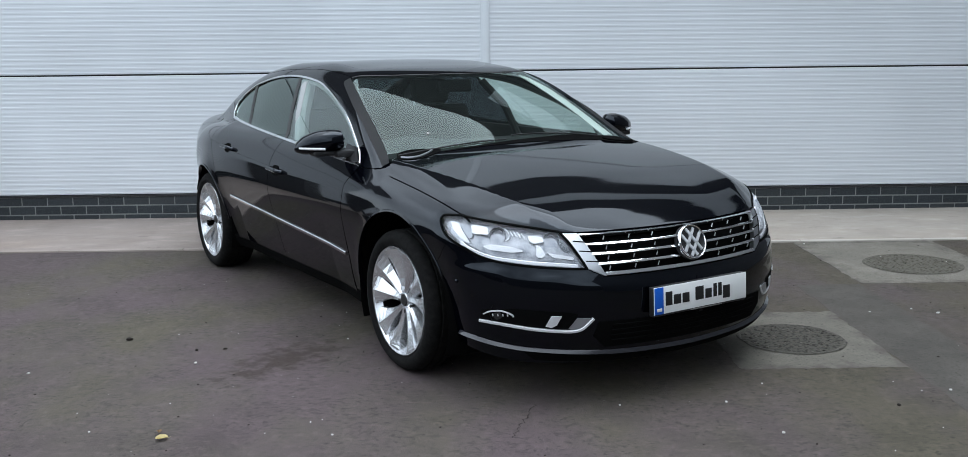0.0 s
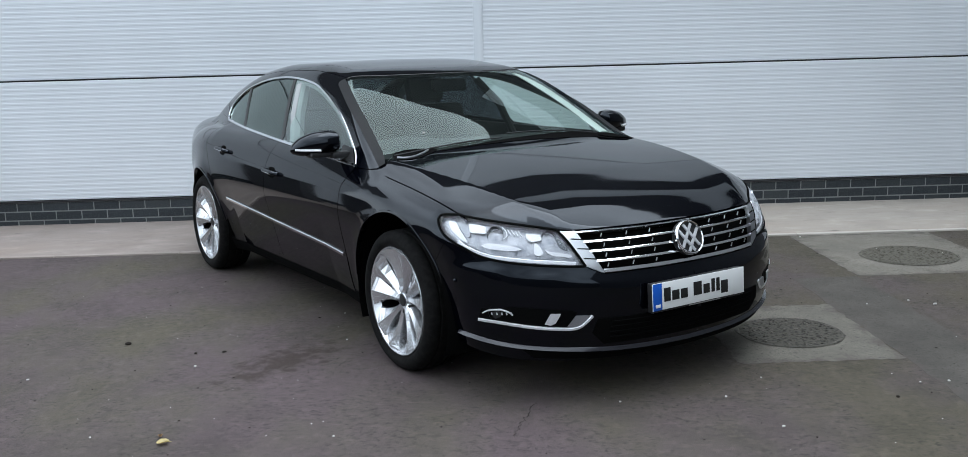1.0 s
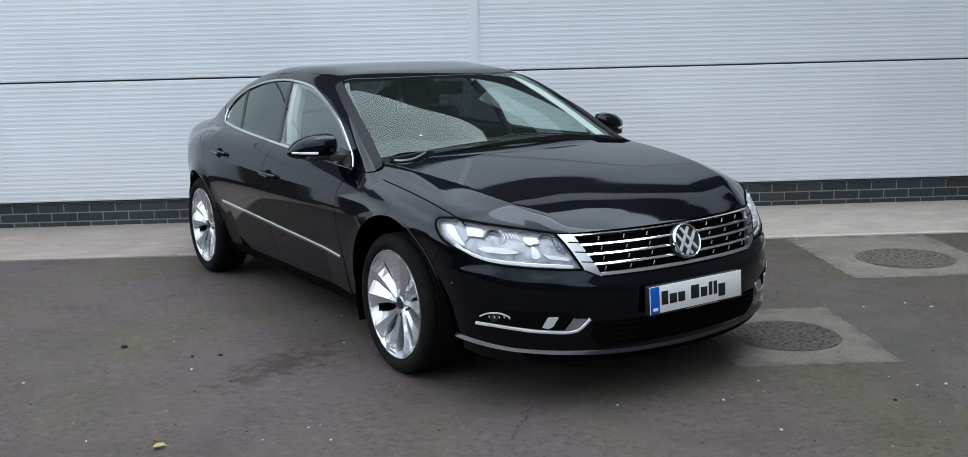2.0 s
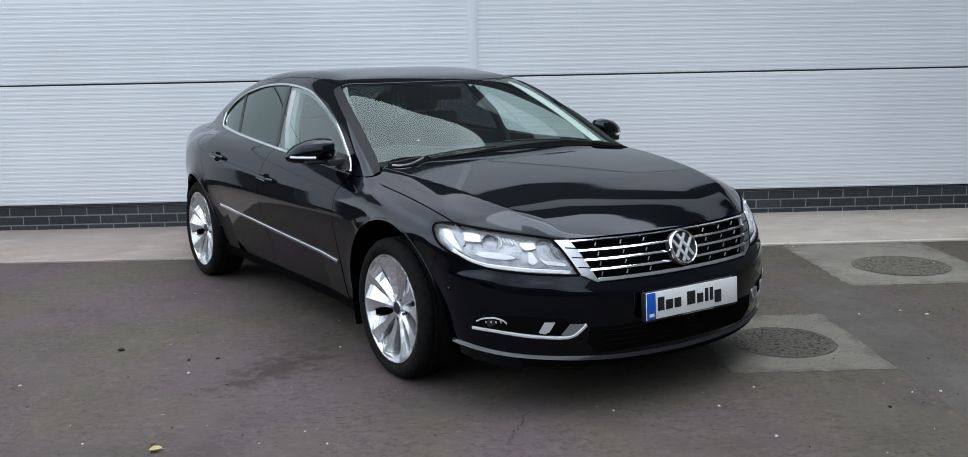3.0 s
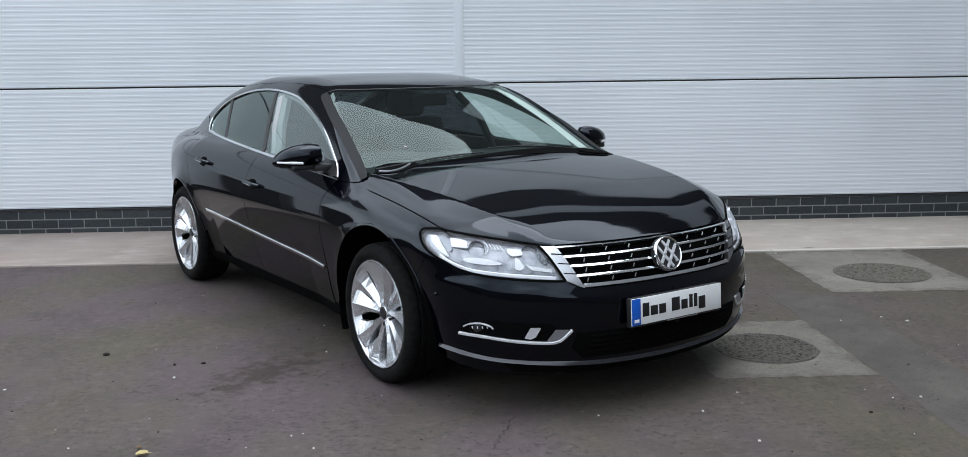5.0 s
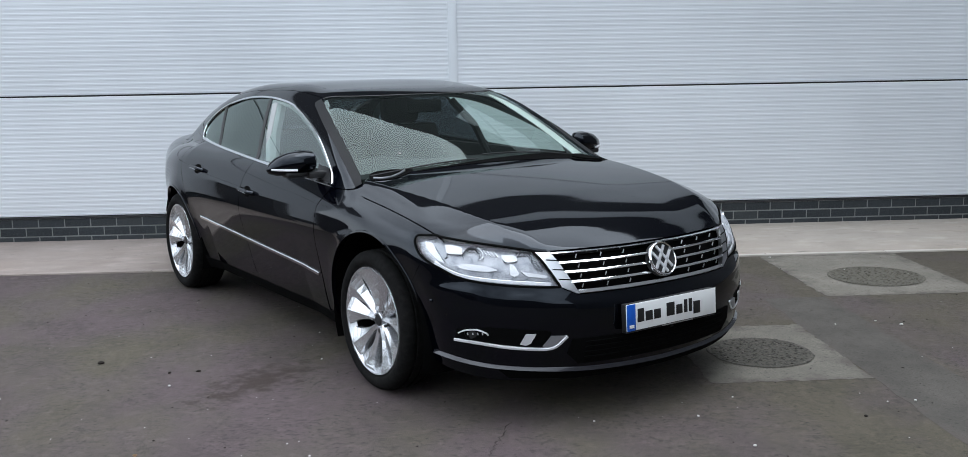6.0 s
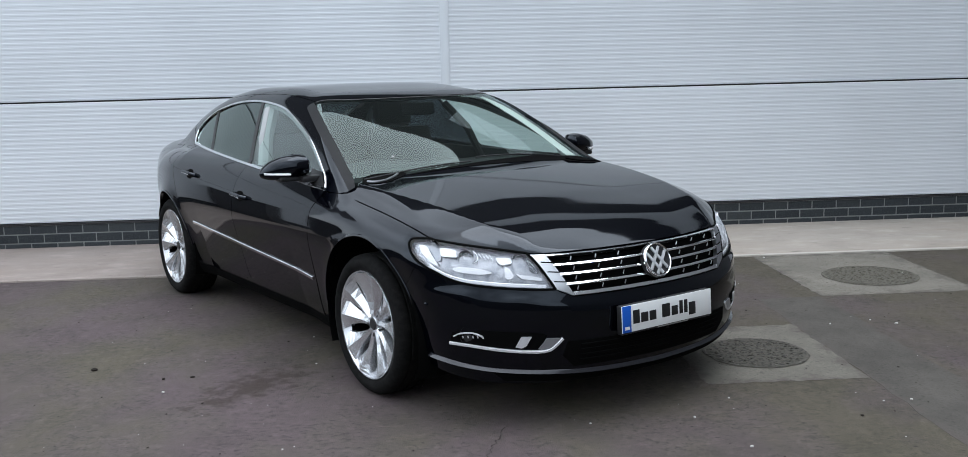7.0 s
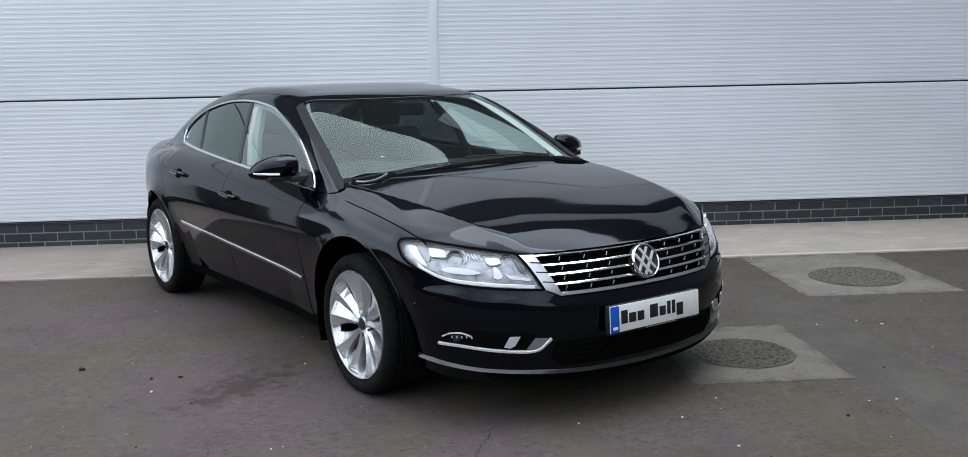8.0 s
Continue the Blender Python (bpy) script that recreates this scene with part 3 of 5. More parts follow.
PANEL_Z0, PANEL_H, JOINT_X = 0.217, 1.0355, -0.285
WEST, TALL = JOINT_X - 7.2, -1.9
bm = bmesh.new()
box(bm, WEST, 30, WALL_Y + 0.02, WALL_Y + 8, -0.3, 4.3)
box(bm, TALL, 30, WALL_Y + 0.02, WALL_Y + 8, 4.3, 5.35)
tagged(part("wall_back", bm, TRACK), label="dark backing behind the cladding of the building", category="wall", kind="structure")
spans = [(WEST, JOINT_X), (JOINT_X, JOINT_X + 9), (JOINT_X + 9, JOINT_X + 18), (JOINT_X + 18, JOINT_X + 27)]
wall = thing("wall_north", label="pale grey ribbed metal cladding wall with level joints", category="wall", kind="structure")
TOP_ROW = 2
for row in range(TOP_ROW):
    for x0, x1 in spans:
        bm = bmesh.new()
        z0 = PANEL_Z0 + row * PANEL_H
        ribbed_panel(bm, x0 + 0.012, x1 - 0.012, z0 + 0.006, z0 + PANEL_H - 0.006, WALL_Y - 0.012)
        part("cladding_panel", bm, CLAD, wall, smooth=False)
for x0, x1 in spans:
    bm = bmesh.new()
    ribbed_panel(bm, x0 + 0.012, x1 - 0.012, PANEL_Z0 + 2 * PANEL_H + 0.006, PANEL_Z0 + 2 * PANEL_H + 0.66, WALL_Y - 0.012)
    part("cladding_panel", bm, CLAD, wall, smooth=False)
for x0, x1 in spans[1:]:
    bm = bmesh.new()
    box(bm, x0 - 0.038, x0 + 0.038, WALL_Y - 0.020, WALL_Y - 0.0125, PANEL_Z0, PANEL_Z0 + TOP_ROW * PANEL_H + 0.66, 0.003)
    part("cover_strip", bm, CLAD, wall)
bm = bmesh.new()
box(bm, WEST, 27, WALL_Y - 0.022, WALL_Y + 0.02, 0.205, 0.219, 0.003)
part("base_rail", bm, TRACK, wall, "black metal rail under the cladding")
bm = bmesh.new()
HIGH = PANEL_Z0 + TOP_ROW * PANEL_H
box(bm, WEST, 27, WALL_Y - 0.03, WALL_Y + 0.02, HIGH + 0.66, 3.52)
part("upper_cladding", bm, CLAD_HIGH, wall, "dark cladding high on the wall")
bm = bmesh.new()
box(bm, WEST, 0.55, WALL_Y - 0.05, WALL_Y + 0.02, 3.52, 4.10)
part("upper_cladding", bm, CLAD_HIGH, wall, "dark cladding high on the wall")
bm = bmesh.new()
box(bm, 0.55, 27, WALL_Y - 0.05, WALL_Y + 0.02, 3.52, 4.10)
part("upper_band", bm, CLAD, wall, "pale band high on the wall")
bm = bmesh.new()
box(bm, TALL, 27, WALL_Y - 0.06, WALL_Y + 0.02, 4.10, 5.40)
part("eaves", bm, CLAD_HIGH, wall, "dark eaves of the building")
bm = bmesh.new()
box(bm, WEST, 27, WALL_Y - 0.008, WALL_Y + 0.02, -0.1, 0.205)
part("mortar", bm, MORTAR, wall)


# ---- the car ----
CAR = thing("car", pose(0, 0, 0, 0, 0, 31.803), label="glossy black four-door saloon car parked on the asphalt", category="car")

# lines that neighbouring panels share, on the right flank
HOOD_EDGE = smooth_line([(-0.806, -0.495), (-0.823, -0.36), (-0.828, -0.227), (-0.831, 0.0), (-0.831, 0.174)])
HOOD_EDGE = on_top(HOOD_EDGE)
HOOD_BACK = on_top(smooth_line([(-0.831, 0.174), (-0.80, 0.225), (-0.72, 0.275), (-0.60, 0.290), (-0.40, 0.268), (0.0, 0.245)]))
LAMP_TOP = on_front(smooth_line([(-0.806, 0.7625), (-0.737, 0.748), (-0.648, 0.732), (-0.552, 0.715)]))
GRILLE_TOP = on_front(smooth_line([(-0.552, 0.715), (-0.49, 0.712), (-0.32, 0.712), (0.0, 0.713)]))
GRILLE_SIDE = on_front(dense([(-0.552, 0.715), (-0.487, 0.574), (-0.425, 0.540)]))
GRILLE_FOOT = on_front(smooth_line([(-0.425, 0.540), (-0.25, 0.5405), (0.0, 0.541)]))
LAMP_FOOT = on_front(smooth_line([(-0.856, 0.652), (-0.817, 0.619), (-0.762, 0.599), (-0.673, 0.586), (-0.562, 0.577), (-0.487, 0.574)]))
LAMP_OUT = on_side(smooth_line([(-0.455, 0.767), (-0.385, 0.763), (-0.374, 0.752), (-0.386, 0.732), (-0.436, 0.689), (-0.512, 0.651)]))
ARCH_F, ARCH_R = (-0.025, 0.325, 0.412), (2.711, 0.325, 0.375)


def arch(a0, a1, which, n=28):
    cy, cz, r = which
    return [(cy - r * math.cos(radians(a)), cz + r * math.sin(radians(a))) for a in np.linspace(a0, a1, n)]


SILL = 0.215
BELT = curve((0.42, 0.894), (0.463, 0.896), (0.886, 0.919), (1.39, 0.943), (2.19, 0.982), (2.565, 1.001), (2.72, 1.010))
GAP_F = [(-0.3625, 0.562), (-0.40, 0.60), (-0.455, 0.672)]
gap_f = on_side(dense(GAP_F, 0.02))

# bonnet
hood_front = GRILLE_TOP[::-1]
right = np.vstack([hood_front, LAMP_TOP[::-1], HOOD_EDGE, HOOD_BACK])
sheet("bonnet", np.vstack([right, mirrored(right)[::-1]]), (0, 0.30, -1), PAINT, CAR, step=0.014)

# small corner panels between bonnet, wing and windscreen pillar
corner_fill = np.vstack([HOOD_EDGE[-3:], on_side([(0.30, 0.889), (0.275, 0.893)]), on_top([(-0.775, 0.262), (-0.796, 0.228)])])
pair("corner_panel", corner_fill, (0.55, 0.35, -0.8), PAINT, CAR, step=0.02, edge=0.01, lift=-0.004, gap=-0.006)

# front wings
a_f = math.degrees(math.acos((ARCH_F[0] + 0.3625) / ARCH_F[2]))
wing = np.vstack([
    on_side(arch(a_f, 180 - math.degrees(math.asin((SILL - 0.325 + 0.06) / 0.412)), ARCH_F)),
    on_side(dense([(0.412, 0.275), (0.50, 0.275), (0.515, 0.60), (0.50, 0.80), (0.43, 0.885)])),
    on_side(dense([(0.43, 0.885), (0.30, 0.889)])),
    HOOD_EDGE[::-1], LAMP_OUT[:-6], gap_f[::-1]])
pair("front_wing", wing, (1, 0, -0.12), PAINT, CAR, step=0.025)

# front bumper: two halves joined at the middle
foot = on_side(arch(a_f, 0, ARCH_F, 14))
pieces = []
bumper = np.vstack([
    gap_f, on_side([(-0.48, 0.667)]), LAMP_FOOT[2:], GRILLE_SIDE[len(GRILLE_SIDE) // 2:], GRILLE_FOOT,
    on_front(dense([(0.0, 0.541), (0.0, 0.175)])), on_front(dense([(0.0, 0.175), (-0.55, 0.18)], 0.05)),
    on_side(dense([(-0.70, 0.19), (-0.45, 0.235)])), foot[::-1]])
bumper_toward = (0.62, 0.785, 0)
for f in (False, True):
    sheet("front_bumper", bumper, bumper_toward, PAINT, CAR, step=0.025, gap=0.0, flip=f, join=pieces)
raw_part("front_bumper", pieces, PAINT, CAR)

# windscreen, roof, rear glass
EDGE_W = smooth_line([(-0.775, 0.255), (-0.732, 0.385), (-0.695, 0.58), (-0.655, 0.796), (-0.592, 1.034), (-0.572, 1.075)])
top_w = smooth_line([(-0.572, 1.075), (-0.40, 1.012), (-0.20, 0.978), (0.0, 0.967)])
foot_w = smooth_line([(0.0, 0.225), (-0.40, 0.255), (-0.65, 0.28), (-0.775, 0.255)])
screen_half = np.vstack([on_top(foot_w), on_top(EDGE_W), on_top(top_w)])
screen_loop = np.vstack([screen_half, mirrored(screen_half)[::-1]])
glass = sheet("windscreen", screen_loop, (0, 0.5, -1), SCREEN_GLASS, CAR, step=0.03, edge=0.0, lift=-0.004, label="green-tinted windscreen with a dark border")
glass.visible_shadow = False
RAIL = smooth_line([(-0.572, 1.075), (-0.560, 1.4), (-0.555, 1.8), (-0.550, 2.2), (-0.545, 2.42)])
roof_half = np.vstack([on_top(top_w)[::-1], on_top(RAIL), on_top(dense([(-0.545, 2.42), (0.0, 2.44)], 0.05))])
sheet("roof", np.vstack([roof_half, mirrored(roof_half)[::-1]]), (0, 0, -1), PAINT, CAR, step=0.03)
BACK_EDGE = smooth_line([(-0.545, 2.42), (-0.56, 2.7), (-0.58, 3.0), (-0.56, 3.12)])
rear_half = np.vstack([on_top(dense([(0.0, 2.44), (-0.545, 2.42)], 0.05)), on_top(BACK_EDGE), on_top(dense([(-0.56, 3.12), (0.0, 3.16)], 0.05))])
ob = sheet("rear_window", np.vstack([rear_half, mirrored(rear_half)[::-1]]), (0, 0, -1), DARK_GLASS, CAR, step=0.04, edge=0.0, lift=-0.003, gap=-0.004)

# window line
DLO_TOP = smooth_line([(0.463, 0.899), (0.505, 0.93), (0.584, 0.982), (0.787, 1.085), (1.013, 1.169), (1.305, 1.248), (1.584, 1.282), (1.9, 1.289), (2.206, 1.265), (2.51, 1.203), (2.70, 1.111), (2.715, 1.05), (2.66, 1.008)])
DLO_FOOT = [(y, float(BELT(y))) for y in np.linspace(2.66, 0.463, 40)]
dlo_top, dlo_foot = on_side(DLO_TOP), on_side(DLO_FOOT)
# pillars and cant rail, over the window arch
cant = np.vstack([
    on_side([(0.43, 0.887)]), dlo_top, on_side(dense([(2.66, 1.008), (2.80, 1.02), (2.95, 1.03)], 0.04)),
    on_top(smooth_line([(-0.70, 3.0), (-0.63, 3.08), (-0.56, 3.12)])), on_top(BACK_EDGE)[::-1], on_top(RAIL)[::-1], on_top(EDGE_W)[::-1],
    on_side(dense([(0.27, 0.895), (0.32, 0.888), (0.43, 0.887)], 0.03))])
pair("side_frame", cant, (1, 0, -0.25), PAINT, CAR, step=0.009, gap=0.001)


# doors, rear quarters
front_door = np.vstack([
    on_side(dense([(0.515, 0.26), (0.515, 0.60), (0.50, 0.80), (0.435, 0.887)])),
    on_side([(y, float(BELT(y))) for y in np.linspace(0.463, 1.47, 24)]),
    on_side(dense([(1.47, 0.946), (1.50, 0.60), (1.50, 0.26)]))])
pair("front_door", front_door, (1, 0, -0.08), PAINT, CAR, step=0.03)
rear_door = np.vstack([
    on_side(dense([(1.50, 0.26), (1.50, 0.60), (1.47, 0.946)])),
    on_side([(y, float(BELT(y))) for y in np.linspace(1.47, 2.60, 24)]),
    on_side(smooth_line([(2.60, 1.003), (2.60, 0.90), (2.50, 0.76), (2.40, 0.58), (2.31, 0.40)])),
    on_side(dense([(2.31, 0.40), (2.28, 0.26)]))])
pair("rear_door", rear_door, (1, 0, -0.08), PAINT, CAR, step=0.03)
sill = np.vstack([on_side(dense([(0.40, 0.19), (0.412, 0.27), (0.50, 0.27), (0.515, 0.256), (2.28, 0.256), (2.34, 0.28), (2.335, 0.19)])), on_side(dense([(2.335, 0.19), (0.40, 0.19)], 0.06))])
pair("sill", sill, (1, 0, 0.1), MATT, CAR, step=0.04)
tail_cut = on_tail([(-0.66, z) for z in np.linspace(0.22, 0.98, 20)])
deck_line = on_top(smooth_line([(-0.70, 3.0), (-0.69, 3.3), (-0.66, 3.62)]))
quarter = np.vstack([
    on_side(arch(8, 172, ARCH_R, 36)[::-1]), on_side(smooth_line([(2.31, 0.40), (2.40, 0.58), (2.50, 0.76), (2.60, 0.90), (2.60, 1.003)])),
    on_side(dense([(2.64, 1.008), (2.80, 1.02), (2.95, 1.03)], 0.04)), deck_line, tail_cut[::-1],
    on_side(dense([(3.55, 0.24), (3.10, 0.26), (3.082, 0.376)], 0.05))])
pair("rear_quarter", quarter, (1, 0, -0.12), PAINT, CAR, step=0.03, gap=0.001)
deck_half = np.vstack([on_top(dense([(0.0, 3.16), (-0.56, 3.12)], 0.05)), on_top(smooth_line([(-0.56, 3.12), (-0.63, 3.08), (-0.70, 3.0)])), deck_line, on_top(dense([(-0.66, 3.62), (0, 3.75)], 0.05))])
sheet("boot_lid", np.vstack([deck_half, mirrored(deck_half)[::-1]]), (0, 0, -1), PAINT, CAR, step=0.04, gap=0.001)
tail_half = np.vstack([on_top(dense([(0, 3.75), (-0.66, 3.62)], 0.05)), tail_cut[::-1], on_tail(dense([(-0.66, 0.22), (0, 0.20)], 0.06))])
sheet("rear_bumper", np.vstack([tail_half, mirrored(tail_half)[::-1]]), (0, -1, 0), PAINT, CAR, step=0.04, gap=0.001)

# side glass
front_pane = [p for p in DLO_TOP if p[0] <= 1.70]
cut = [(1.70, 1.28), (1.474, 0.947)]
pane_f = np.vstack([on_side(front_pane), on_side(dense(cut)), on_side([(y, float(BELT(y))) for y in np.linspace(1.474, 0.463, 24)])])
mid_pane = [p for p in DLO_TOP if 1.735 <= p[0] <= 2.44 and p[1] > 1.1]
pane_m = np.vstack([on_side(dense([(1.505, 0.949), (1.735, 1.283)])), on_side(mid_pane), on_side(dense([(2.44, 1.212), (2.20, 0.983)])), on_side([(y, float(BELT(y))) for y in np.linspace(2.20, 1.505, 16)])])
back_pane = [p for p in DLO_TOP if p[0] >= 2.465 or p[0] > 2.6]
pane_r = np.vstack([on_side(dense([(2.225, 0.984), (2.465, 1.213)])), on_side(back_pane), on_side([(y, float(BELT(y))) for y in np.linspace(2.66, 2.225, 10)])])
for nm, lp, mt, lb in (("front_window", pane_f, SIDE_GLASS, "green-tinted side glass"), ("rear_door_window", pane_m, DARK_GLASS, "dark privacy glass"), ("quarter_window", pane_r, DARK_GLASS, "dark privacy glass")):
    for ob in pair(nm, lp, (1, 0, -0.25), mt, CAR, step=0.04, edge=0.0, lift=-0.006, gap=0.0, label=lb):
        ob.visible_shadow = False
for lp in (dense([(1.489, 0.948), (1.718, 1.282)]), dense([(2.212, 0.983), (2.452, 1.212)])):
    moulding("window_divider", on_side(lp), 0.034, 0.003, BLACK, CAR, lift=-0.004, both=True)
# bright line round the side windows
moulding("window_trim", dlo_top, 0.013, 0.006, CHROME, CAR, both=True, label="polished bright trim")
moulding("belt_trim", dlo_foot, 0.017, 0.006, CHROME, CAR, both=True, label="polished bright trim")
STRIP_LINE = on_side(smooth_line([(2.227, 0.542), (1.6, 0.509), (1.0, 0.477), (0.541, 0.450)]))
moulding("door_strip", STRIP_LINE, 0.020, 0.008, CHROME, CAR, both=True, label="bright rubbing strip along the doors")


# ---- wheels ----
def wheel(at, side):
    """An alloy wheel: tyre, rim barrel, ten paired spokes, hub cap, bolts and disc. side: -1 right flank, 1 left."""
    w = new("wheel")
    w.parent = CAR
    w.location = at
    w["label"] = "silver ten-spoke alloy wheel with a black tyre"
    out = side

    def prof(pairs):
        return [(r, a * out) for r, a in pairs]
    bm = bmesh.new()
    lathe(bm, prof([(0.238, 0.080), (0.2475, 0.092), (0.256, 0.105), (0.274, 0.114), (0.295, 0.112), (0.310, 0.100), (0.3185, 0.088), (0.3215, 0.070),
                    (0.3215, 0.062), (0.315, 0.060), (0.315, 0.052), (0.3222, 0.050), (0.3225, 0.020), (0.315, 0.018), (0.315, 0.008), (0.3225, 0.006), (0.3225, -0.022),
                    (0.315, -0.024), (0.315, -0.034), (0.3222, -0.036), (0.3200, -0.070), (0.312, -0.095), (0.29, -0.110), (0.25, -0.105), (0.225, -0.09)]), 96)
    bmesh.ops.recalc_face_normals(bm, faces=bm.faces[:])
    part("tyre", bm, RUBBER, w, "black low-profile tyre")
    # barrel matt black where the rim is alloy: shade inside the wheel by colour
    bm = bmesh.new()
    lathe(bm, prof([(0.230, -0.09), (0.222, 0.0), (0.224, 0.055), (0.2275, 0.066)]), 64)
    bmesh.ops.recalc_face_normals(bm, faces=bm.faces[:])
    part("barrel", bm, MATT, w, "inner barrel coloured black for the shade inside")
    bm = bmesh.new()
    lathe(bm, prof([(0.2275, 0.066), (0.233, 0.082), (0.2385, 0.096), (0.2425, 0.1035), (0.2472, 0.1055), (0.2492, 0.101), (0.246, 0.088)]), 96)
    bmesh.ops.recalc_face_normals(bm, faces=bm.faces[:])
    part("rim", bm, ALLOY, w, "bright machined rim edge")
    for k in range(10):
        bm = bmesh.new()
        a0 = radians(36 * k + 18 - out * 1.4 + (1.6 if k % 2 else -1.6))
        rows = []
        # across each spoke: low shoulder, ridge, long facet, low shoulder
        for r, lo, hi, ax in ((0.040, -18, 18, 0.066), (0.062, -16, 16, 0.066), (0.10, -11.2, 11.2, 0.069), (0.135, -11.2, 11.2, 0.075), (0.165, -12.2, 12.2, 0.081), (0.195, -13.6, 13.6, 0.088), (0.218, -15.6, 15.6, 0.095), (0.231, -17.6, 17.6, 0.099), (0.2395, -18.2, 18.2, 0.101)):
            lean = radians(14 * (r - 0.05))
            row = []
            for f, drop in ((0.0, -0.045), (0.0, -0.004), (0.44, 0.005), (0.47, 0.005), (1.0, -0.021), (1.0, -0.050)):
                a = a0 + lean * out + radians(lo + (hi - lo) * f) * out
                row.append(bm.verts.new(((ax + drop) * out, r * math.sin(a), r * math.cos(a))))
            rows.append(row)
        for p, q in zip(rows, rows[1:]):
            for j in range(5):
                bm.faces.new((p[j], p[j + 1], q[j + 1], q[j]))
        bm.faces.new(rows[0]), bm.faces.new(rows[-1][::-1])
        bmesh.ops.recalc_face_normals(bm, faces=bm.faces[:])
        part("spoke", bm, ALLOY, w, smooth=False)
    bm = bmesh.new()
    lathe(bm, prof([(0.0, 0.070), (0.026, 0.070), (0.031, 0.066), (0.033, 0.052), (0.046, 0.052), (0.052, 0.044), (0.056, 0.0)]), 40)
    bmesh.ops.recalc_face_normals(bm, faces=bm.faces[:])
    part("hub", bm, ALLOY, w)
    bm = bmesh.new()
    lathe(bm, prof([(0.0, 0.074), (0.024, 0.073), (0.029, 0.069)]), 32)
    bmesh.ops.recalc_face_normals(bm, faces=bm.faces[:])
    part("centre_cap", bm, BLACK, w, "dark centre cap")
    for k in range(5):
        a = radians(72 * k + 27)
        bm = bmesh.new()
        lathe(bm, [(0.0, 0.0665 * out), (0.0095, 0.0665 * out), (0.0095, 0.04 * out)], 10, Matrix.Translation((0, 0.054 * math.sin(a), 0.054 * math.cos(a))))
        bmesh.ops.recalc_face_normals(bm, faces=bm.faces[:])
        part("wheel_bolt", bm, BLACK, w, "dark wheel bolt")
    bm = bmesh.new()
    lathe(bm, prof([(0.06, 0.01), (0.155, 0.01), (0.155, -0.015), (0.06, -0.015)]), 48)
    bmesh.ops.recalc_face_normals(bm, faces=bm.faces[:])
    part("brake_disc", bm, DISC, w, "grey brake disc")
    # black disc added behind the brake, to darken the gaps between spokes
    bm = bmesh.new()
    lathe(bm, prof([(0.0, -0.03), (0.205, -0.03), (0.205, -0.05), (0.0, -0.05)]), 32)
    part("inner_shade", bm, MATT, w)
    return w


for side in (-1, 1):
    wheel((side * 0.785, 0.0, 0.3215), side)
    wheel((side * 0.785, 2.711, 0.3215), side)

# wheel arch liners and lips, floor and inner walls that close the body
for side in (-1, 1):
    for cy, cz, r in (ARCH_F, ARCH_R):
        bm = bmesh.new()
        rows = []
        for a in np.linspace(-22, 202 if cy < 1 else 156, 40):
            c, s = math.cos(radians(a)), math.sin(radians(a))
            rows.append([bm.verts.new((side * x, cy - rr * c, cz + rr * s)) for x, rr in ((0.885 if cy < 1 else 0.87, r + 0.006), (0.80, r + 0.02), (0.52, r + 0.02), (0.50, r - 0.1))])
        for p, q in zip(rows, rows[1:]):
            for j in range(3):
                bm.faces.new((p[j], p[j + 1], q[j + 1], q[j]))
        part("wheel_arch_liner", bm, MATT, CAR)
    lip = [(y, z) for y, z in arch(a_f - 20, 172, ARCH_F, 40)]
    if side < 0:
        moulding("arch_lip", on_side(lip), 0.012, 0.004, PAINT, CAR, both=True)
        moulding("arch_lip", on_side(arch(8, 172, ARCH_R, 40)), 0.012, 0.004, PAINT, CAR, both=True)
bm = bmesh.new()
box(bm, -0.74, 0.74, 0.42, 2.30, 0.17, 0.20, 0.01)
box(bm, -0.50, 0.50, -0.72, 3.60, 0.165, 0.21, 0.01)
part("underbody", bm, MATT, CAR)
bm = bmesh.new()
box(bm, -0.50, 0.50, -0.60, 0.35, 0.22, 0.60, 0.03)
part("engine_block", bm, MATT, CAR)
for y0, z1 in ((0.36, 0.86), (2.75, 0.98)):
    bm = bmesh.new()
    box(bm, -0.70, 0.70, y0, y0 + 0.04, 0.22, z1, 0.01)
    part("bulkhead", bm, MATT, CAR)
for side in (-1, 1):
    bm = bmesh.new()
    box(bm, side * 0.735 - 0.02, side * 0.735 + 0.02, 0.44, 2.28, 0.20, 0.86, 0.01)
    box(bm, side * 0.785 - 0.02, side * 0.785 + 0.02, 0.66, 2.28, 0.84, 0.945, 0.008)
    part("door_lining", bm, DASH, CAR, "dark inner door lining")

# ---- grille and badge ----
grille = new("grille")
grille.parent = CAR
grille["label"] = "chrome-barred front grille round a round badge"
half = np.vstack([GRILLE_TOP[::-1], GRILLE_SIDE, GRILLE_FOOT])
sheet("backing", np.vstack([half, mirrored(half)[::-1]]), (0, 1, 0), MATT, grille, step=0.05, edge=0.0, lift=-0.035, gap=0.002)
GZ = ((0.704, 0.490, 0.0125), (0.667, 0.474, 0.0105), (0.630, 0.460, 0.0105), (0.591, 0.444, 0.0105), (0.551, 0.418, 0.015))
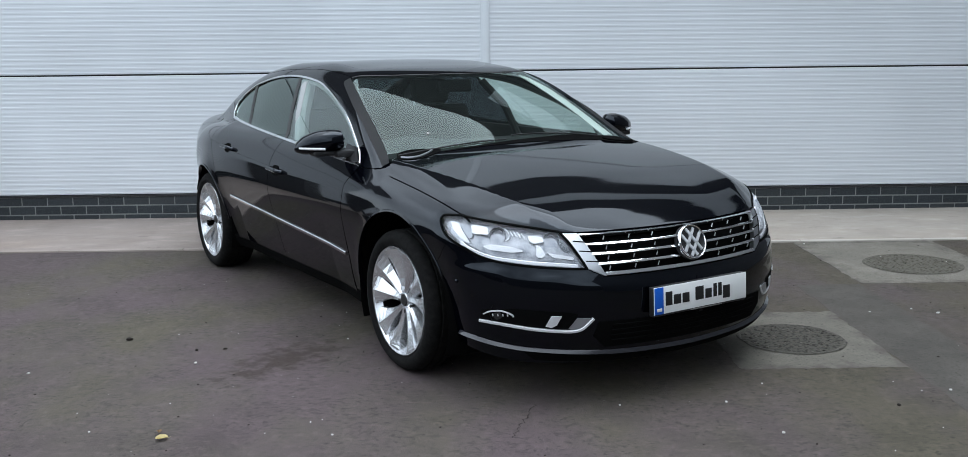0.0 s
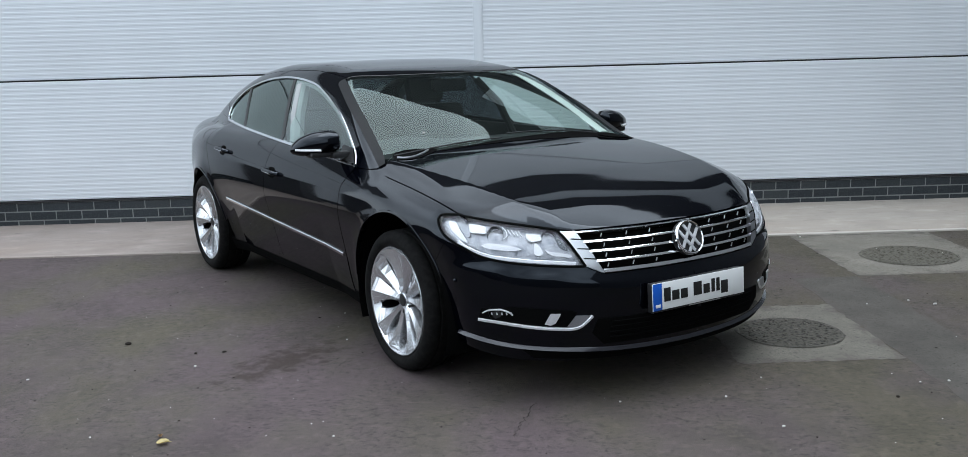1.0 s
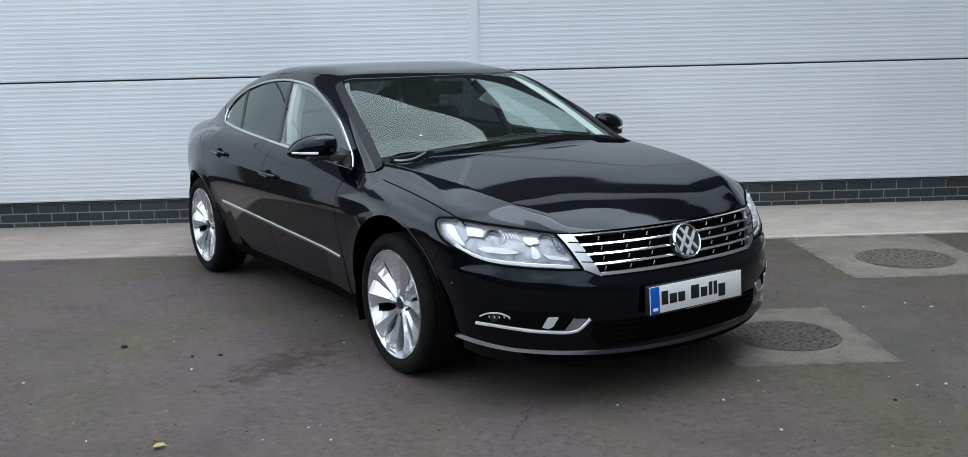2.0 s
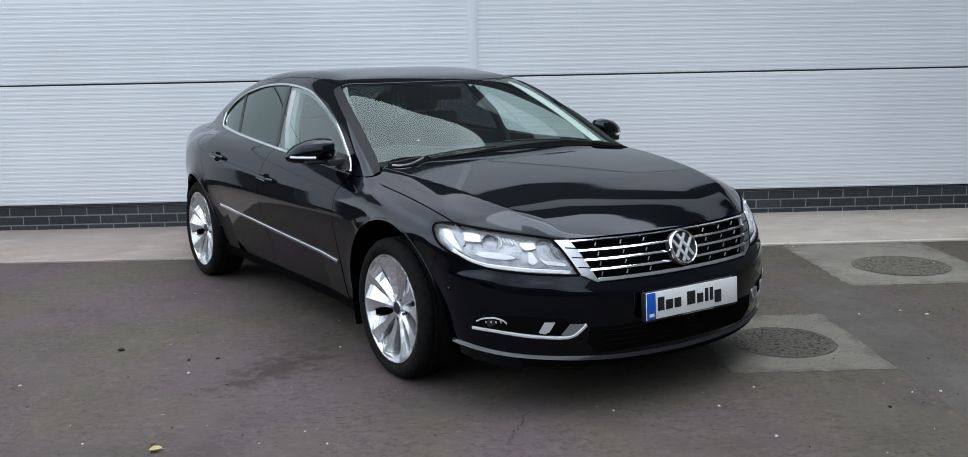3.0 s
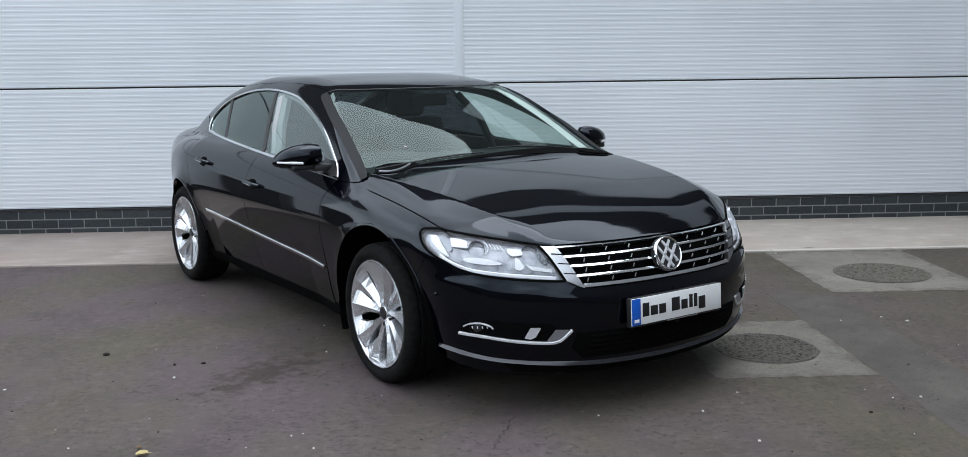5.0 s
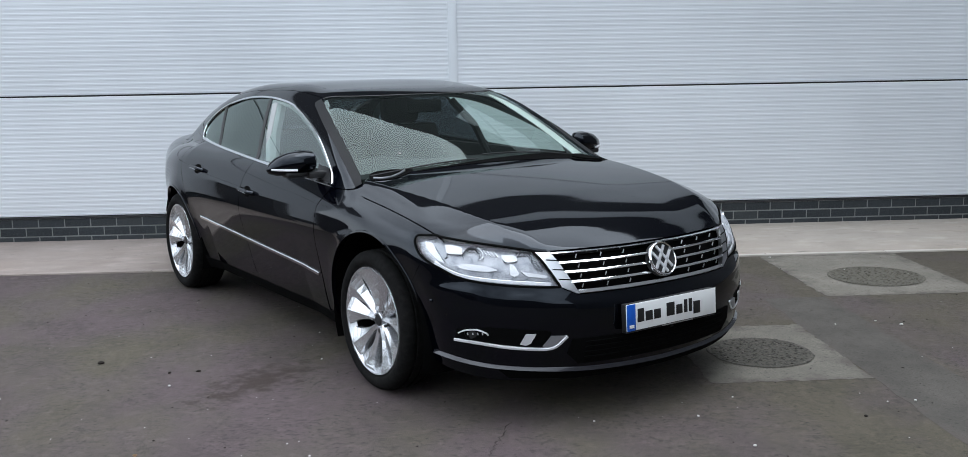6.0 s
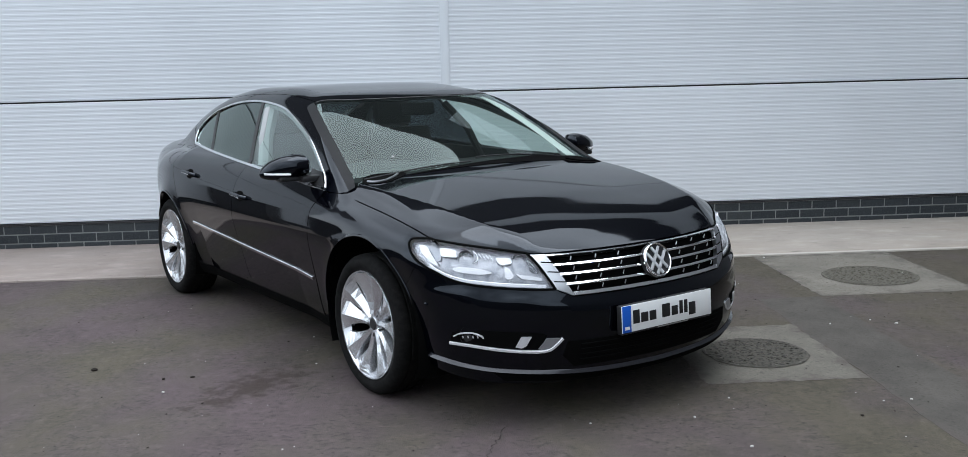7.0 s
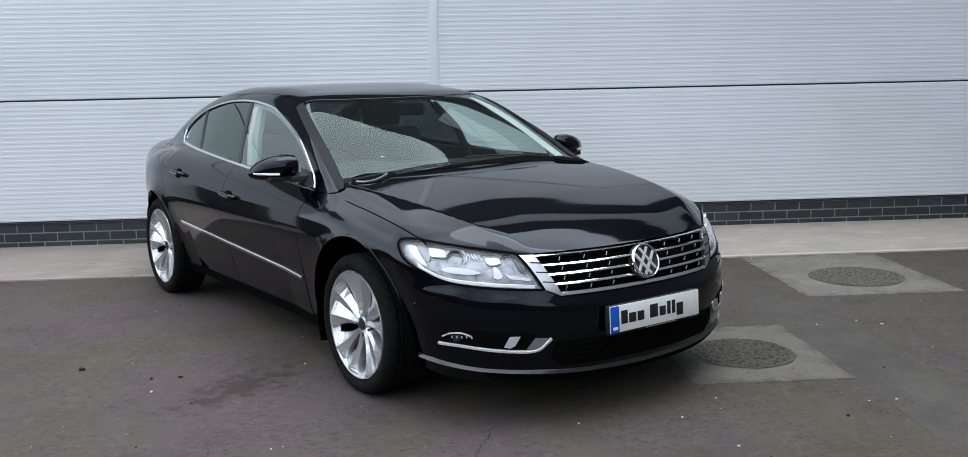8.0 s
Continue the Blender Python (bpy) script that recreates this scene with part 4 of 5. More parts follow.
for z, x, wd in GZ:
    moulding("bar", on_front([(v, z + 0.002 * (1 - (v / 0.5) ** 2)) for v in np.linspace(-x, x, 40)]), wd, 0.009, CHROME, grille, lift=-0.006, sloped=0.55)
corner = np.vstack([on_front(dense([(-0.549, 0.710), (-0.492, 0.710), (-0.414, 0.5435), (-0.424, 0.5435), (-0.487, 0.574), (-0.549, 0.710)], 0.02))])
for f in (False, True):
    sheet("corner_piece", corner[:-1], (0.3, 1, 0), SATIN, grille, step=0.02, edge=0.02, lift=0.002, gap=0.0015, flip=f, label="wide chrome end of the grille")
    for z, x, _ in GZ[1:4]:
        cut = on_front(dense([(-x - 0.044, z + 0.013), (-x + 0.006, z + 0.008)], 0.01))
        part("corner_groove", bead(bmesh.new(), cut * np.array([-1 if f else 1, 1, 1]), 0.0045, 0.0015, 0.003), MATT, grille)
for (z1, x1, _), (z0, x0, _) in zip(GZ, GZ[1:]):
    for v in (0.17, 0.28, 0.39):
        for s in (-1, 1):
            p = on_front([(s * v, (z0 + z1) / 2)])[0]
            bm = bmesh.new()
            box(bm, -0.0013, 0.0013, 0.0, 0.004, -(z1 - z0) * 0.22, (z1 - z0) * 0.22, m=Matrix.Translation(p + np.array([0, 0.010, 0])) @ pose(0, 0, 0, 20, 0, 0))
            part("upright", bm, BRIGHT, grille)
p0 = on_front([(0, 0.640)])[0]
tilt = radians(20)
badge_m = Matrix.Translation(p0 + np.array([0, -0.008, 0.0])) @ Matrix(((0, 1, 0, 0), (-math.cos(tilt), 0, math.sin(tilt), 0), (math.sin(tilt), 0, math.cos(tilt), 0), (0, 0, 0, 1)))
badge = new("badge")
badge.parent = grille
badge["label"] = "round chrome badge with a dark ground"
bm = bmesh.new()
lathe(bm, [(0.074, 0.0), (0.0735, 0.010), (0.0695, 0.0155), (0.0650, 0.013), (0.0640, 0.006)], 64, badge_m)
bmesh.ops.recalc_face_normals(bm, faces=bm.faces[:])
part("badge_ring", bm, CHROME, badge)
bm = bmesh.new()
lathe(bm, [(0.0, 0.004), (0.066, 0.004), (0.072, -0.02)], 48, badge_m)
bmesh.ops.recalc_face_normals(bm, faces=bm.faces[:])
part("badge_ground", bm, BLACK, badge)
# a plain lattice of slanting bars fills the ring
for y0, z0, y1, z1 in ((-0.052, 0.034, 0.016, -0.058), (0.052, 0.034, -0.016, -0.058), (-0.022, 0.056, 0.046, -0.038), (0.022, 0.056, -0.046, -0.038)):
    a, b = Vector((0, y0, z0)), Vector((0, y1, z1))
    bm = bmesh.new()
    box(bm, 0.003, 0.0115, -0.0062, 0.0062, -(b - a).length / 2, (b - a).length / 2, 0.002, m=badge_m @ Matrix.Translation((a + b) / 2) @ Matrix.Rotation(-math.atan2(y1 - y0, z1 - z0), 4, "X"))
    part("badge_bar", bm, BRIGHT, badge)

# ---- headlamps ----
LAMP = np.vstack([LAMP_TOP, on_front(dense([(-0.552, 0.715), (-0.487, 0.574)], 0.02)), LAMP_FOOT[::-1], LAMP_OUT[::-1]])
LAMP_WAY = np.array([0.72, 0.69, -0.05])
LAMP_WAY = LAMP_WAY / np.linalg.norm(LAMP_WAY)


for flip in (False, True):
    sx = np.array([-1, 1, 1]) if flip else np.ones(3)
    lamp = new("headlamp")
    lamp.parent = CAR
    lamp["label"] = "clear headlamp with bright reflectors"
    sheet("housing", LAMP, LAMP_WAY, REFLECTOR, lamp, step=0.03, edge=-0.018, lift=-0.022, gap=0.001, flip=flip, label="grey reflector bowl")
    ob = sheet("lens", LAMP, LAMP_WAY, LENS, lamp, step=0.025, edge=0.0, lift=0.0, gap=0.003, flip=flip, label="clear plastic lens")
    ob.visible_shadow = False
    pts = np.vstack([LAMP, LAMP[:1]])
    moulding("seal", pts * sx, 0.010, 0.002, MATT, lamp, lift=0.0012)
    # two turned projector units with ribbed glass
    for q, r in (((-0.754, 0.697), 0.027), ((-0.594, 0.682), 0.026)):
        p = (on_front([q])[0] + LAMP_WAY * 0.024) * sx
        m = Matrix.Translation(p) @ look((0, 0, 0), tuple(LAMP_WAY * sx)) @ pose(0, 0, 0, 0, 90, 0)
        bm = bmesh.new()
        lathe(bm, [(r + 0.007, -0.012), (r + 0.005, 0.014), (r + 0.001, 0.018), (r - 0.003, 0.014), (r - 0.005, 0.004)], 32, m)
        bmesh.ops.recalc_face_normals(bm, faces=bm.faces[:])
        pr = part("projector", bm, LAMP_GREY, lamp, "round grey lamp bezel")
        bm = bmesh.new()
        lathe(bm, [(0.0, 0.020), (r * 0.35, 0.0185), (r * 0.62, 0.013), (r - 0.005, 0.004)], 24, m)
        bmesh.ops.recalc_face_normals(bm, faces=bm.faces[:])
        part("bulb_lens", bm, BULB, pr, "glassy bulb lens")
        for k in (-1, 0, 1):
            bm = bmesh.new()
            tube(bm, [m @ Vector((0.0225 - 0.9 * abs(w) ** 1.5, k * r * 0.36, w)) for w in np.linspace(-0.4 * r, 0.4 * r, 6)], 0.0019, 6)
            part("rib", bm, BRIGHT, pr)

    # stepped inner pieces: frosted blocks, bowls and shelves
    def piece(nm, ring, deep, mat, label=""):
        sheet(nm, on_front(smooth_line(ring + ring[:1]))[:-1], LAMP_WAY, mat, lamp, step=0.03, edge=0.010, lift=-deep, gap=0.0, flip=flip, label=label)

    piece("outer_bowl", [(-0.852, 0.746), (-0.838, 0.742), (-0.840, 0.715), (-0.838, 0.684), (-0.838, 0.668), (-0.852, 0.684), (-0.860, 0.715)], 0.007, WHITE_LENS)
    piece("bowl_shade", [(-0.836, 0.742), (-0.822, 0.740), (-0.817, 0.722), (-0.823, 0.698), (-0.834, 0.690), (-0.838, 0.716)], 0.014, LAMP_GREY)
    piece("frosted_block", [(-0.808, 0.739), (-0.786, 0.737), (-0.768, 0.731), (-0.772, 0.716), (-0.777, 0.706), (-0.800, 0.706), (-0.817, 0.708), (-0.814, 0.724)], 0.007, WHITE_LENS)
    # a bright arc beside the first unit and four upright ribs next to it
    bow = smooth_line([(-0.716, 0.730), (-0.712, 0.712), (-0.719, 0.694), (-0.734, 0.684)])
    part("bright_arc", bead(bmesh.new(), (on_front(bow) - slope(on_front(bow)) * 0.010) * sx, 0.004, 0.005, 0.0), BRIGHT, lamp)
    for k in range(4):
        line = on_front(dense([(-0.704 + 0.0105 * k, 0.721 - 0.002 * k), (-0.702 + 0.0105 * k, 0.702 - 0.002 * k)], 0.004))
        part("lamp_rib", bead(bmesh.new(), (line - slope(line) * 0.010) * sx, 0.0035, 0.004, 0.0), BRIGHT, lamp)
    piece("frosted_block", [(-0.655, 0.704), (-0.630, 0.703), (-0.612, 0.699), (-0.614, 0.682), (-0.632, 0.678), (-0.648, 0.676), (-0.658, 0.688)], 0.007, WHITE_LENS)
    piece("frosted_shelf", [(-0.806, 0.661), (-0.780, 0.669), (-0.736, 0.665), (-0.708, 0.657), (-0.690, 0.646), (-0.724, 0.640), (-0.760, 0.643), (-0.792, 0.649)], 0.008, WHITE_LENS)
    piece("upright_fin", [(-0.642, 0.671), (-0.630, 0.664), (-0.624, 0.645), (-0.624, 0.630), (-0.640, 0.621), (-0.652, 0.629), (-0.648, 0.650)], 0.008, WHITE_LENS)
    piece("dark_well", [(-0.632, 0.625), (-0.615, 0.626), (-0.597, 0.622), (-0.600, 0.612), (-0.620, 0.609), (-0.638, 0.612)], 0.013, BULB)
    piece("inner_shelf", [(-0.616, 0.643), (-0.595, 0.636), (-0.560, 0.629), (-0.530, 0.621), (-0.534, 0.611), (-0.565, 0.616), (-0.598, 0.622)], 0.008, WHITE_LENS)
    piece("teal_shade", [(-0.566, 0.690), (-0.552, 0.680), (-0.542, 0.655), (-0.536, 0.640), (-0.552, 0.642), (-0.566, 0.660)], 0.015, LAMP_DARK)
    foot_line = smooth_line([(-0.858, 0.668), (-0.846, 0.650), (-0.822, 0.631), (-0.788, 0.6165), (-0.740, 0.608), (-0.675, 0.600), (-0.603, 0.594), (-0.520, 0.586)])
    strip = on_front(foot_line) - slope(on_front(foot_line)) * 0.009
    part("daylight_strip", bead(bmesh.new(), strip * sx, 0.016, 0.006, 0.0), WHITE_LENS, lamp, "frosted daylight strip along the foot")

# ---- bumper details ----
def plate_box(parent, x0, x1, z0, z1, deep, mat, name, lift, label=""):
    p = on_front([(0, 0.435)])[0]
    bm2 = bmesh.new()
    box(bm2, x0, x1, -deep, 0.0, z0, z1, min(deep / 3, 0.003), m=Matrix.Translation((0, p[1] - lift, 0.435)) @ pose(0, 0, 0, -3, 0, 0))
    return part(name, bm2, mat, parent, label)


number_plate = new("number_plate")
number_plate.parent = CAR
number_plate["label"] = "white plate with a blue band and dark bars"
plate_box(number_plate, -0.258, 0.258, -0.066, 0.054, 0.030, BLACK, "plate_holder", -0.006)
plate_box(number_plate, -0.26, 0.26, -0.0555, 0.0555, 0.004, WHITE, "plate", 0.0245)
plate_box(number_plate, -0.259, -0.212, -0.0545, 0.0545, 0.002, BLUE, "blue_band", 0.0287)
for a, b, low, high in ((-0.200, -0.164, -0.024, 0.032), (-0.156, -0.116, -0.024, 0.016), (-0.108, -0.070, -0.024, 0.016),
                        (-0.036, 0.010, -0.024, 0.032), (0.020, 0.056, -0.024, 0.016), (0.066, 0.086, -0.024, 0.032), (0.094, 0.114, -0.024, 0.032), (0.122, 0.162, -0.038, 0.016)):
    plate_box(number_plate, a, b, low, high, 0.0012, INK, "bar", 0.0288)
plate_box(number_plate, -0.248, -0.222, -0.043, -0.030, 0.0012, WHITE, "bar", 0.0310)
plate_box(number_plate, -0.06, 0.12, -0.0630, -0.0585, 0.0012, SATIN, "bar", 0.0245)

LIP = smooth_line([(-0.812, 0.2755), (-0.769, 0.265), (-0.678, 0.251), (-0.483, 0.235), (-0.30, 0.2265), (0.0, 0.2215)])
lip_pts = np.vstack([on_side(dense([(-0.47, 0.288), (-0.56, 0.280)], 0.02)), on_front(LIP)])
lip_all = np.vstack([lip_pts, mirrored(lip_pts)[::-1][1:]])
moulding("front_lip", lip_all, 0.018, 0.014, LIP_GREY, CAR, lift=0.0, sloped=1.5, label="dark satin lip under the bumper")
# matt black sheet laid over the chin, to hide light bounced off the ground
for f in (False, True):
    chin = on_front(np.vstack([smooth_line([(-0.70, 0.236), (-0.483, 0.2175), (-0.30, 0.209), (0.0, 0.204)]), dense([(0.0, 0.178), (-0.35, 0.182), (-0.66, 0.200)], 0.05)]))
    sheet("valance", chin, (0.25, 1, 0), MATT, CAR, step=0.05, edge=0.004, lift=0.003, gap=0.0, flip=f, label="matt black sheet added to darken the chin under the lip")
moulding("lip_groove", lip_all + np.array([0, 0, 0.021]), 0.008, 0.001, MATT, CAR, lift=0.0)
for s in (1, -1):
    sx = np.array([s, 1, 1])
    fog = new("fog_lamp")
    fog.parent = CAR
    fog["label"] = "recessed fog lamp over a chrome hockey-stick strip"
    recess = on_front(dense([(-0.822, 0.363), (-0.82, 0.405), (-0.74, 0.420), (-0.56, 0.405), (-0.535, 0.395), (-0.56, 0.335), (-0.68, 0.345), (-0.822, 0.363)], 0.03))
    sheet("recess", recess[:-1], (0.55, 0.83, 0), MATT, fog, step=0.04, edge=0.004, lift=0.002, gap=0.0, flip=s < 0)
    line = on_front(smooth_line([(-0.822, 0.3575), (-0.771, 0.352), (-0.679, 0.336), (-0.60, 0.328), (-0.555, 0.326), (-0.525, 0.331), (-0.505, 0.345), (-0.476, 0.377)]))
    bm = bead(bmesh.new(), line * sx, 0.0125, 0.008, 0.002 if s > 0 else -0.004)
    part("chrome_strip", bm, BRIGHT, fog, "bright hockey-stick strip")
    fin = on_front(dense([(-0.537, 0.381), (-0.480, 0.378), (-0.508, 0.348), (-0.527, 0.336), (-0.548, 0.333), (-0.565, 0.338)], 0.02))
    sheet("strip_end", fin, (0.55, 0.83, 0), LAMP_GREY, fog, step=0.02, edge=0.006, lift=0.0055, gap=0.0, flip=s < 0)
    blade = on_front(dense([(-0.625, 0.392), (-0.590, 0.392), (-0.606, 0.354), (-0.622, 0.344), (-0.642, 0.350)], 0.02))
    sheet("blade", blade, (0.55, 0.83, 0), BRIGHT, fog, step=0.02, edge=0.006, lift=0.007, gap=0.0, flip=s < 0)
    p = on_front([(-0.778, 0.392)])[0]
    way = np.array([0.75, 0.66, 0.0])
    m = Matrix.Translation(p * sx) @ look((0, 0, 0), tuple(way * sx)) @ pose(0, 0, 0, 0, 90, 0)
    bm = bmesh.new()
    lathe(bm, [(0.043, 0.0), (0.042, 0.008), (0.036, 0.009), (0.030, 0.002), (0.0, -0.004)], 32, m)
    bmesh.ops.recalc_face_normals(bm, faces=bm.faces[:])
    part("lamp_bowl", bm, BLACK, fog, "round fog lamp bowl")
    lid = on_front(smooth_line([(-0.815, 0.388), (-0.80, 0.402), (-0.773, 0.407), (-0.748, 0.396), (-0.740, 0.386)]))
    part("bezel", bead(bmesh.new(), lid * sx, 0.006, 0.005, 0.004), BRIGHT, fog)
    for k in range(5):
        tick = on_front(dense([(-0.795 + 0.0125 * k, 0.393 + 0.0012 * k), (-0.793 + 0.0125 * k, 0.384 + 0.0012 * k)], 0.003))
        part("lamp_rib", bead(bmesh.new(), tick * sx, 0.0042, 0.004, 0.005), BRIGHT, fog)
    for q in ((-0.491, 0.506),):
        o = on_side([q])[0]
        bm = bmesh.new()
        bmesh.ops.create_icosphere(bm, subdivisions=2, radius=0.0085, matrix=Matrix.Translation(o * sx))
        part("parking_sensor", bm, PAINT, CAR, "small round parking sensor")
# the lower air intake: a matt black opening with level slats
intake = on_front(dense([(-0.455, 0.362), (-0.47, 0.300), (-0.42, 0.250), (0.42, 0.250), (0.47, 0.300), (0.455, 0.362), (-0.455, 0.362)], 0.05))
sheet("intake", intake[:-1], (0, 1, 0), MATT, CAR, step=0.05, edge=0.006, lift=0.003, gap=0.0, label="matt black lower air intake")
for k in range(4):
    z = 0.278 + k * 0.022
    moulding("intake_slat", on_front([(v, z) for v in np.linspace(-0.40, 0.40, 24)]), 0.008, 0.004, MATT, CAR, lift=0.003)
bm = bmesh.new()
o = on_front([(0.03, 0.352)])[0]
lathe(bm, [(0.0, 0.004), (0.011, 0.003), (0.012, -0.01)], 16, Matrix.Translation(o) @ pose(0, 0, 0, 0, 0, -90))
part("tow_cover", bm, PAINT, CAR)

# ---- mirrors ----
def mirror(s):
    m = new("door_mirror")
    m.parent = CAR
    m["label"] = "gloss black door mirror with a slim indicator strip"
    # the shell tapers outward and bulges forward
    bm2 = bmesh.new()
    rings = []
    for f, sc in ((0.0, 0.10), (0.03, 0.55), (0.10, 0.85), (0.30, 1.0), (0.60, 0.95), (0.82, 0.72), (0.95, 0.40), (1.0, 0.08)):
        x = -0.835 - 0.232 * f
        ring = []
        for a in np.linspace(0, 2 * math.pi, 28, endpoint=False):
            ca, sa = math.cos(a), math.sin(a)
            dy = 0.088 * sc * math.copysign(abs(ca) ** 0.8, ca) * (1.0 if ca < 0 else 0.6)
            dz = sc * math.copysign(abs(sa) ** 0.75, sa) * (0.062 if sa > 0 else 0.055)
            ring.append(bm2.verts.new((s * -x, 0.600 + 0.055 * f + dy + 0.05, 1.004 - 0.034 * f * f + dz - 0.004)))
        rings.append(ring)
    for p, q in zip(rings, rings[1:]):
        for k in range(28):
            bm2.faces.new((p[k], p[(k + 1) % 28], q[(k + 1) % 28], q[k]))
    bm2.faces.new(rings[0]), bm2.faces.new(rings[-1])
    bmesh.ops.recalc_face_normals(bm2, faces=bm2.faces[:])
    part("shell", bm2, PAINT, m)
    ind = [(s * (0.955 + 0.098 * f), 0.586 + 0.03 * f + 0.055 * f * f, 0.966 + 0.004 * f) for f in np.linspace(0, 1, 12)]
    bm2 = bmesh.new()
    tube(bm2, ind, 0.0065)
    part("indicator", bm2, WHITE_LENS, m, "slim clear indicator strip")
    bm2 = bmesh.new()
    box(bm2, -0.075, 0.075, -0.05, 0.03, -0.015, 0.012, 0.01, m=Matrix.Translation((s * 0.925, 0.655, 0.944)))
    part("underside", bm2, BLACK, m)
    bm2 = bmesh.new()
    box(bm2, -0.06, 0.06, -0.03, 0.03, -0.016, 0.016, 0.008, m=Matrix.Translation((s * 0.835, 0.61, 0.937)))
    part("arm", bm2, BLACK, m)
    bm2 = bmesh.new()
    box(bm2, -0.062, 0.062, -0.003, 0.003, -0.036, 0.036, 0.002, m=Matrix.Translation((s * 0.925, 0.690, 0.996)))
    part("mirror_glass", bm2, CHROME, m, "silvered mirror glass")


mirror(-1), mirror(1)
pair("mirror_sail", on_side(dense([(0.475, 0.902), (0.58, 0.972), (0.70, 0.98), (0.68, 0.912)], 0.03)), (1, 0, -0.2), BLACK, CAR, step=0.04, edge=0.004, lift=0.002, gap=0.004)

# ---- handles, repeaters, wipers ----
for s in (1, -1):
    sx = np.array([s, 1, 1])
    for cy, cz in ((1.365, 0.787), (2.215, 0.848)):
        h = new("door_handle")
        h.parent = CAR
        h["label"] = "body-coloured pull handle with a bright edge"
        cup = on_side(smooth_line([(cy - 0.035, cz - 0.018), (cy - 0.02, cz + 0.022), (cy + 0.05, cz + 0.022), (cy + 0.06, cz - 0.018), (cy, cz - 0.03), (cy - 0.035, cz - 0.018)]))
        sheet("cup", cup[:-1], (1, 0, 0), MATT, h, step=0.03, edge=0.0, lift=0.0015, gap=0.0, flip=s < 0)
        base_l = on_side(smooth_line([(cy - 0.075, cz - 0.005), (cy - 0.04, cz - 0.002), (cy + 0.03, cz + 0.002), (cy + 0.08, cz + 0.004)]))
        n = slope(base_l)
        rise = (0.030 * np.clip(1.25 - np.abs(np.linspace(-1, 1, len(base_l))) ** 4 * 1.25, 0.0, 1))[:, None]
        bm = bmesh.new()
        tube(bm, (base_l + n * rise) * sx, 0.0125, 10)
        part("grip", bm, PAINT, h)
        bm = bmesh.new()
        tube(bm, ((base_l + n * (rise + 0.012))[4:-4] + np.array([0, 0, -0.008])) * sx, 0.002, 6)
        part("bright_edge", bm, CHROME, h)
for s in (1, -1):
    wip = new("wiper")
    wip.parent = CAR
    wip["label"] = "black windscreen wiper at rest"
    bx = -0.70 if s == 1 else -0.05
    line = on_top(np.linspace((bx, 0.315), (bx + 0.60, 0.305 - (0.02 if s == 1 else -0.02)), 16)) + np.array([0, 0, 0.002])
    bm = bmesh.new()
    tube(bm, line, 0.004, 8)
    part("blade", bm, BLACK, wip)
# scuttle at the foot of the windscreen, with the wiper spindle
scuttle = on_top(smooth_line([(-0.735, 0.235), (-0.702, 0.325), (-0.645, 0.345), (-0.560, 0.325), (-0.482, 0.287), (-0.56, 0.243), (-0.650, 0.205), (-0.735, 0.235)]))
pair("scuttle", scuttle[:-1], (0, 0.30, -1), MATT, CAR, step=0.03, edge=0.004, lift=0.0025, gap=0.0)
for s in (1, -1):
    sx = np.array([s, 1, 1])
    rim = on_top(smooth_line([(-0.712, 0.262), (-0.688, 0.232), (-0.640, 0.230), (-0.588, 0.256), (-0.528, 0.290)])) + np.array([0, 0, 0.006])
    bm = bmesh.new()
    tube(bm, rim * sx, 0.0055, 8)
    part("scuttle_rim", bm, LAMP_GREY if s > 0 else MATT, CAR, "grey curved rim at the foot of the windscreen")
# cowl widened to the right, over glass where the dark dashboard would show
cowl = on_top(np.vstack([smooth_line([(-0.47, 0.262), (-0.2, 0.250), (0.1, 0.245), (0.4, 0.262), (0.60, 0.284), (0.70, 0.274)]), smooth_line([(0.70, 0.315), (0.58, 0.338), (0.35, 0.316), (0.1, 0.284), (-0.2, 0.267), (-0.47, 0.272)])]))
sheet("cowl", cowl, (0, 0.30, -1), MATT, CAR, step=0.04, edge=0.004, lift=0.002, gap=0.0, label="black plastic cowl at the foot of the windscreen, widened to darken the glass")
# added dark strip, in place of a dark reflection on the painted pillar
moulding("screen_border", on_top(EDGE_W + np.array([-0.020, 0.004])), 0.052, 0.0015, PILLAR_DARKENER, CAR, lift=0.0015, taper=0.35, both=True)
top_all = on_top(np.vstack([top_w, (top_w * np.array([-1, 1]))[::-1][1:]]))
moulding("screen_border", top_all, 0.012, 0.002, BLACK, CAR, lift=-0.004)
moulding("inner_rail", dlo_top[8:-8], 0.050, 0.004, TRIM_LIGHT, CAR, lift=-0.015, both=True)

p = on_top([(-0.4685, 0.434)])[0]
bm = bmesh.new()
lathe(bm, [(0.0, 0.0022), (0.0055, 0.002), (0.006, 0.0)], 16, Matrix.Translation(p) @ Vector(slope(p[None])[0]).to_track_quat("X", "Z").to_matrix().to_4x4())
part("screen_sticker", bm, WHITE, CAR, "tiny pale dot on the windscreen")

# ---- inside the car ----
def pad(name, sizes, m, mat, parent, bevel=0.04):
    bm2 = bmesh.new()
    sx, sy, sz = sizes
    box(bm2, -sx / 2, sx / 2, -sy / 2, sy / 2, -sz / 2, sz / 2, min(bevel, 0.45 * min(sizes)), m=m)
    return part(name, bm2, mat, parent)


